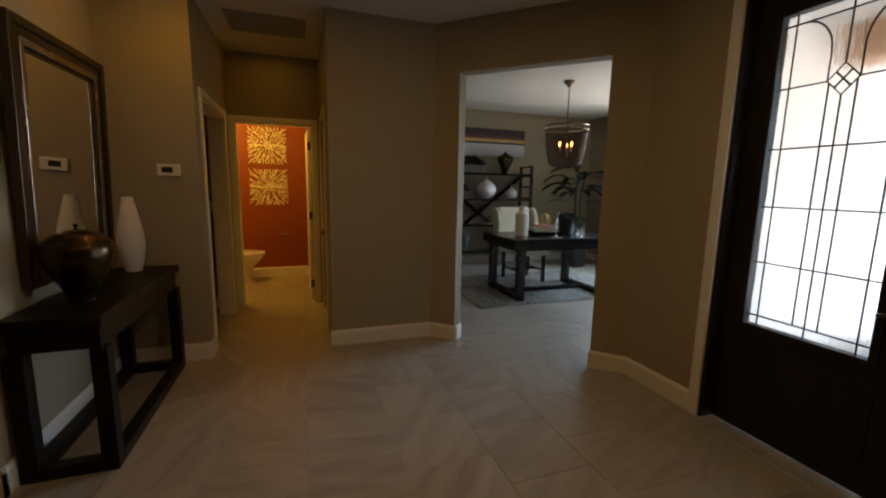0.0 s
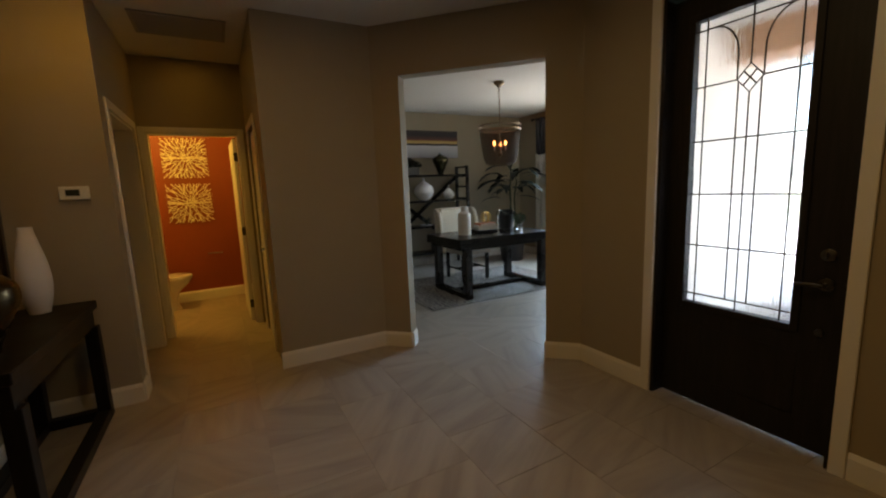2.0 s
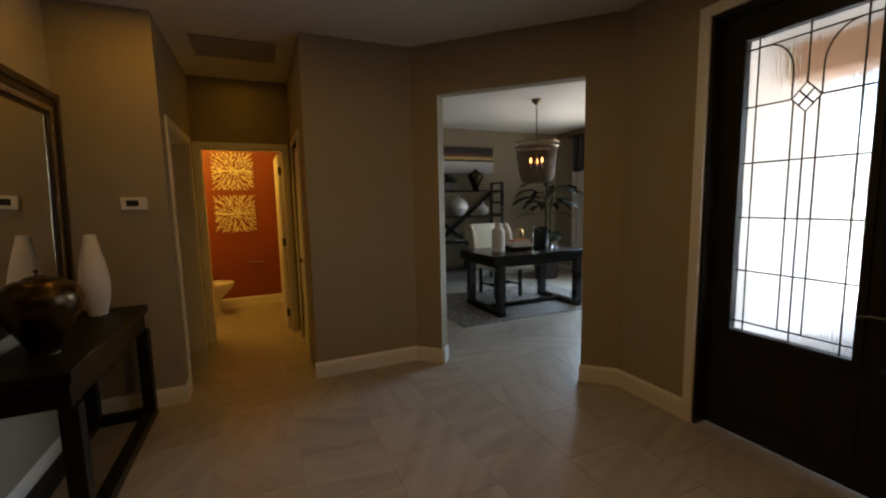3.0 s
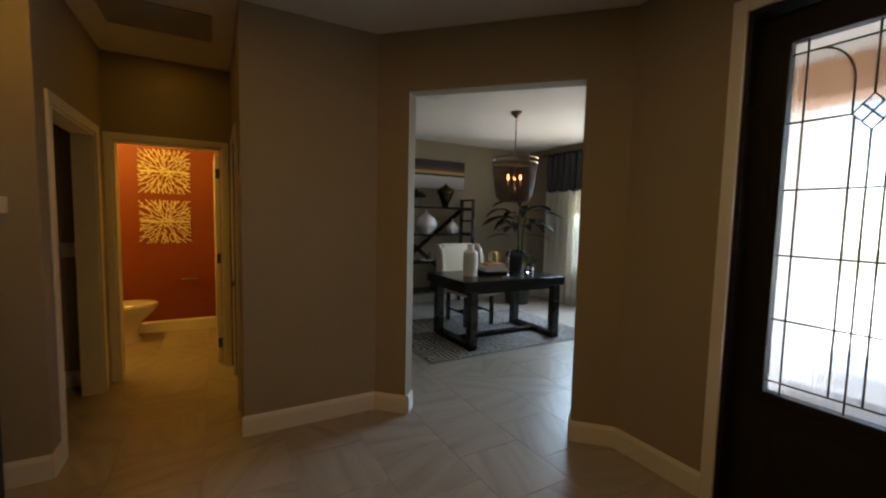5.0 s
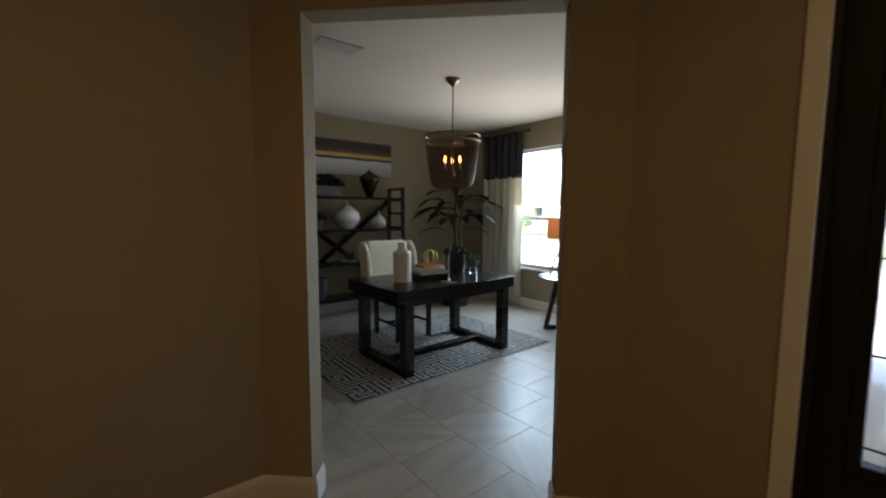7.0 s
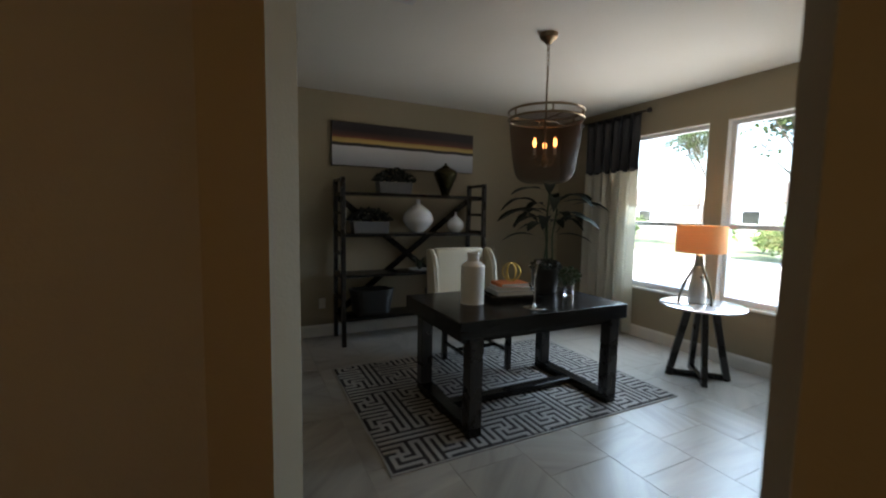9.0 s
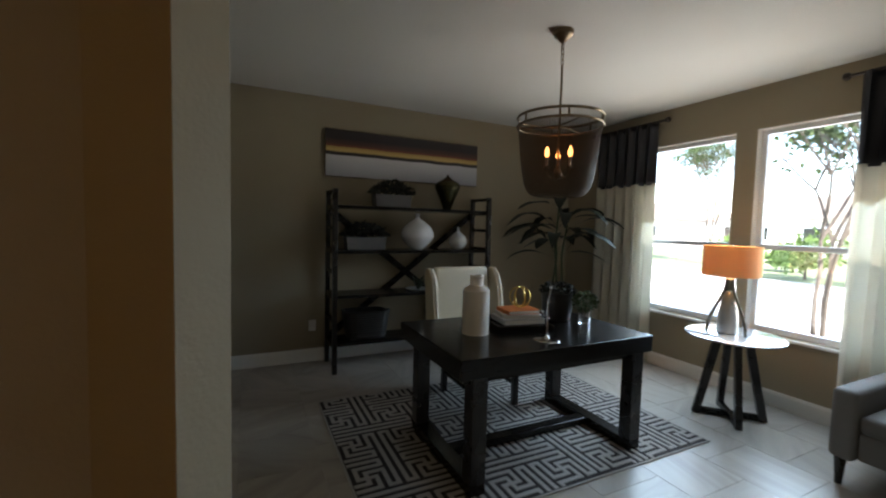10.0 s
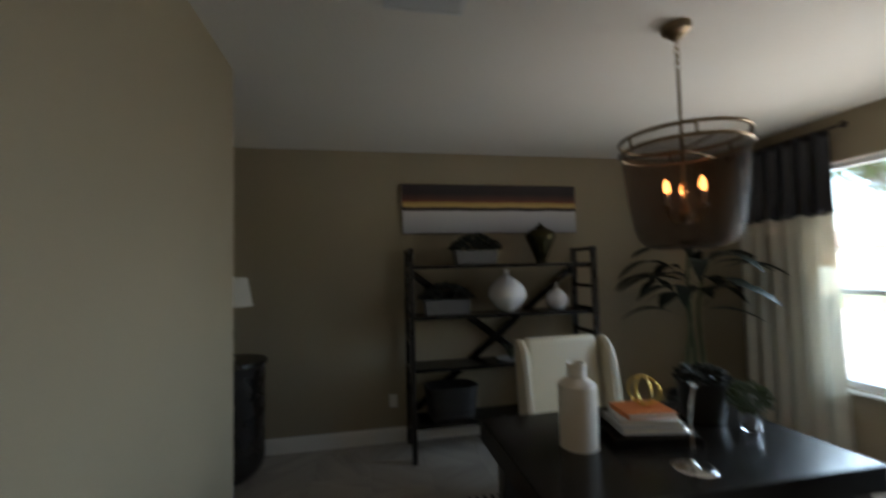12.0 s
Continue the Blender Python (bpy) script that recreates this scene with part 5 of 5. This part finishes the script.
def shrub(x, y, z, r, seed, n=700, squash=0.75, name="bush", label="round green bush outside in front of the lawn"):
    ob = empty(name, x, y, z, 0, label, "bush", "bushes outside the windows")
    g = bmesh.new()
    rnd = random.Random(seed)
    for k in range(7):
        a = rnd.uniform(0, 6.28)
        d = rnd.uniform(0, 0.55) * r
        leaf_clump(g, rnd, (d * math.cos(a), d * math.sin(a), r * squash * rnd.uniform(0.7, 1.1)), r * rnd.uniform(0.45, 0.7), n // 7, 0.16 * r ** 0.5, squash)
    part("foliage", g, hedge_green, ob)["kind"] = "stuff"
    part("trunk", tube([(0, 0, 0), (0.05, 0, r * 0.7)], 0.05, 6, taper=0.5), bark, ob)
    return ob


for i, (x, y, r) in enumerate(((20.0, 10.7, 1.4), (22.5, 12.2, 1.1), (24.0, 15.5, 1.2), (20.0, 20.0, 1.0), (26.0, 6.0, 1.5), (28, 24, 1.3))):
    shrub(x, y, -0.13, r, 40 + i)


def myrtle(x, y, seed, h=4.2, spread=1.3, density=190):
    ob = empty("garden_tree", x, y, -0.13, 0, "slender multi-stemmed tree with airy green crown outside the windows", "tree", "trees outside the windows")
    rnd = random.Random(seed)
    leaves = bmesh.new()
    wood_b = bmesh.new()

    lengths = (h * 0.40, h * 0.22, h * 0.17, h * 0.12, h * 0.08)

    def grow(p, d, r, level):
        nonlocal wood_b
        pts = [p]
        q = p.copy()
        for _ in range(4):
            d = (d + Vector((rnd.uniform(-1, 1), rnd.uniform(-1, 1), 0.1)) * 0.11).normalized()
            q = q + d * lengths[level] / 4
            pts.append(q.copy())
        wood_b = tube(pts, r, 6, wood_b, taper=0.65)
        if level >= 2:
            leaf_clump(leaves, rnd, q, 0.20, density // 8, 0.085, 0.8)
        if level == 4:
            return
        for k in range(3 if level else 2):
            s = (d + Vector((rnd.uniform(-1, 1), rnd.uniform(-1, 1), rnd.uniform(-0.1, 0.5))) * (0.75 if level else 0.5)).normalized()
            grow(q, s, r * 0.65, level + 1)

    for k in range(3):
        a = 2 * math.pi * k / 3 + rnd.uniform(-0.4, 0.4)
        grow(Vector((0.05 * math.cos(a), 0.05 * math.sin(a), 0)), Vector((0.10 * math.cos(a), 0.10 * math.sin(a), 1)).normalized(), 0.035 * h / 3.9, 0)
    part("trunk", wood_b, bark, ob)
    part("crown", leaves, tree_green, ob)["kind"] = "stuff"
    return ob


myrtle(8.9, 5.85, 5, 3.9, density=150)
myrtle(17.0, 6.2, 9, 6.0)
myrtle(23.0, 16.0, 12, 6.0)


def far_house(x, y):
    ob = empty("far_house", x, y, -0.13, 0, "pale stucco single-storey house with a grey hipped roof across the street", "house")
    part("wall", box(0, 9, 0, 14, 0, 2.9), stucco_pale, ob)
    b = bmesh.new()
    lo = [b.verts.new(c) for c in ((-0.5, -0.5, 2.9), (9.5, -0.5, 2.9), (9.5, 14.5, 2.9), (-0.5, 14.5, 2.9))]
    hi = [b.verts.new(c) for c in ((4.5, 4.5, 5.0), (4.5, 9.5, 5.0))]
    for f in ((lo[0], lo[1], hi[0]), (lo[1], lo[2], hi[1], hi[0]), (lo[2], lo[3], hi[1]), (lo[3], lo[0], hi[0], hi[1]), tuple(lo[::-1])):
        b.faces.new(f)
    part("roof", b, roof_tile, ob)
    for k in (1.5, 5.5, 9.5):
        w = part("window", box(-0.05, -0.01, k, k + 1.6, 0.9, 2.2), vinyl, ob)
        part("pane", box(-0.07, -0.052, k + 0.1, k + 1.5, 1.0, 2.1), screen, w)
    part("door", box(-0.06, -0.01, 12.2, 13.2, 0.0, 2.1), bark, ob)


far_house(44, 14)
far_house(44, 33)

# ---- floor tiles ----
def tile_material():
    m = node_mat("stone_look_tile", (0.5, 0.45, 0.4), 0.3)
    n, l = m.node_tree.nodes, m.node_tree.links
    b = n["Principled BSDF"]
    b.inputs["Specular IOR Level"].default_value = 0.6
    geo, oi = n.new("ShaderNodeNewGeometry"), n.new("ShaderNodeObjectInfo")
    rot, mp, mp2 = n.new("ShaderNodeVectorRotate"), n.new("ShaderNodeMapping"), n.new("ShaderNodeMapping")
    rot.rotation_type = "Z_AXIS"
    mul = n.new("ShaderNodeMath")
    mul.operation = "MULTIPLY"
    mul.inputs[1].default_value = 12.57
    l.new(oi.outputs["Random"], mul.inputs[0])
    off = n.new("ShaderNodeVectorMath")
    off.operation = "ADD"
    comb = n.new("ShaderNodeCombineXYZ")
    l.new(mul.outputs[0], comb.inputs[2])
    l.new(geo.outputs["Position"], off.inputs[0])
    l.new(comb.outputs[0], off.inputs[1])
    l.new(off.outputs[0], rot.inputs["Vector"])
    l.new(mul.outputs[0], rot.inputs["Angle"])
    mp.inputs["Scale"].default_value = (1.0, 7.0, 1.0)
    l.new(rot.outputs[0], mp.inputs["Vector"])
    v = n.new("ShaderNodeTexNoise")
    v.inputs["Scale"].default_value, v.inputs["Detail"].default_value, v.inputs["Distortion"].default_value = 1.5, 6, 0.5
    l.new(mp.outputs[0], v.inputs["Vector"])
    r = n.new("ShaderNodeValToRGB")
    e = r.color_ramp.elements
    e[0].position, e[0].color = 0.30, (0.27, 0.234, 0.196, 1)
    e[1].position, e[1].color = 0.70, (0.38, 0.335, 0.283, 1)
    x = e.new(0.5)
    x.color = (0.335, 0.293, 0.247, 1)
    l.new(v.outputs["Fac"], r.inputs[0])
    hsv = n.new("ShaderNodeHueSaturation")
    mr = n.new("ShaderNodeMapRange")
    mr.inputs["To Min"].default_value, mr.inputs["To Max"].default_value = 0.93, 1.07
    l.new(oi.outputs["Random"], mr.inputs["Value"])
    l.new(mr.outputs[0], hsv.inputs["Value"])
    l.new(r.outputs[0], hsv.inputs["Color"])
    l.new(hsv.outputs[0], b.inputs["Base Color"])
    rr = n.new("ShaderNodeMapRange")
    rr.inputs["To Min"].default_value, rr.inputs["To Max"].default_value = 0.28, 0.40
    l.new(v.outputs["Fac"], rr.inputs["Value"])
    l.new(rr.outputs[0], b.inputs["Roughness"])
    bp = n.new("ShaderNodeBump")
    bp.inputs["Strength"].default_value, bp.inputs["Distance"].default_value = 0.08, 0.001
    l.new(v.outputs["Fac"], bp.inputs["Height"])
    l.new(bp.outputs[0], b.inputs["Normal"])
    return m


tile_mat = tile_material()
TS, GAP, CH = 0.4525, 0.0018, 0.0007


def tile_verts(b, x, y):
    h = TS / 2 - GAP / 2
    rings = []
    for s, z in ((h, -0.006), (h, -CH), (h - CH, 0.0)):
        rings.append([b.verts.new((x + a * s, y + c * s, z)) for a, c in ((-1, -1), (1, -1), (1, 1), (-1, 1))])
    for p, q in zip(rings, rings[1:]):
        for i in range(4):
            b.faces.new((p[i], p[(i + 1) % 4], q[(i + 1) % 4], q[i]))
    b.faces.new(rings[-1])


tb = bmesh.new()
tile_verts(tb, 0, 0)
tile_mesh = bpy.data.meshes.new("tile")
tb.to_mesh(tile_mesh)
tb.free()
tile_mesh.materials.append(tile_mat)
cells = []
for i in range(-9, 12):
    for j in range(-8, 18):
        x = 0.998 + TS * (i + 0.5)
        y = (0.385 if i % 2 else 0.155) + TS * (j + 0.5)
        if x > EX + 0.2 or y > 7.9 or (x > 3.6 and y < 3.0):
            continue
        # distance from the stretch walked, and from the middle of the study
        d = min(math.hypot(x - 1.0, y - 1.8), math.hypot(x - 2.4, y - 3.4), math.hypot(x - 4.0, y - 4.8), math.hypot(x - 0.8, y - 4.6))
        cells.append((d, x, y))
cells.sort()
floor_ob = bpy.data.objects["floor"]
for d, x, y in cells[:300]:
    ob = new("tile", tile_mesh)
    ob.location = (x, y, 0)
    ob.parent = floor_ob
far = bmesh.new()
for d, x, y in cells[300:]:
    tile_verts(far, x, y)
structure("far_tiles", far, tile_mat)["kind"] = "stuff"
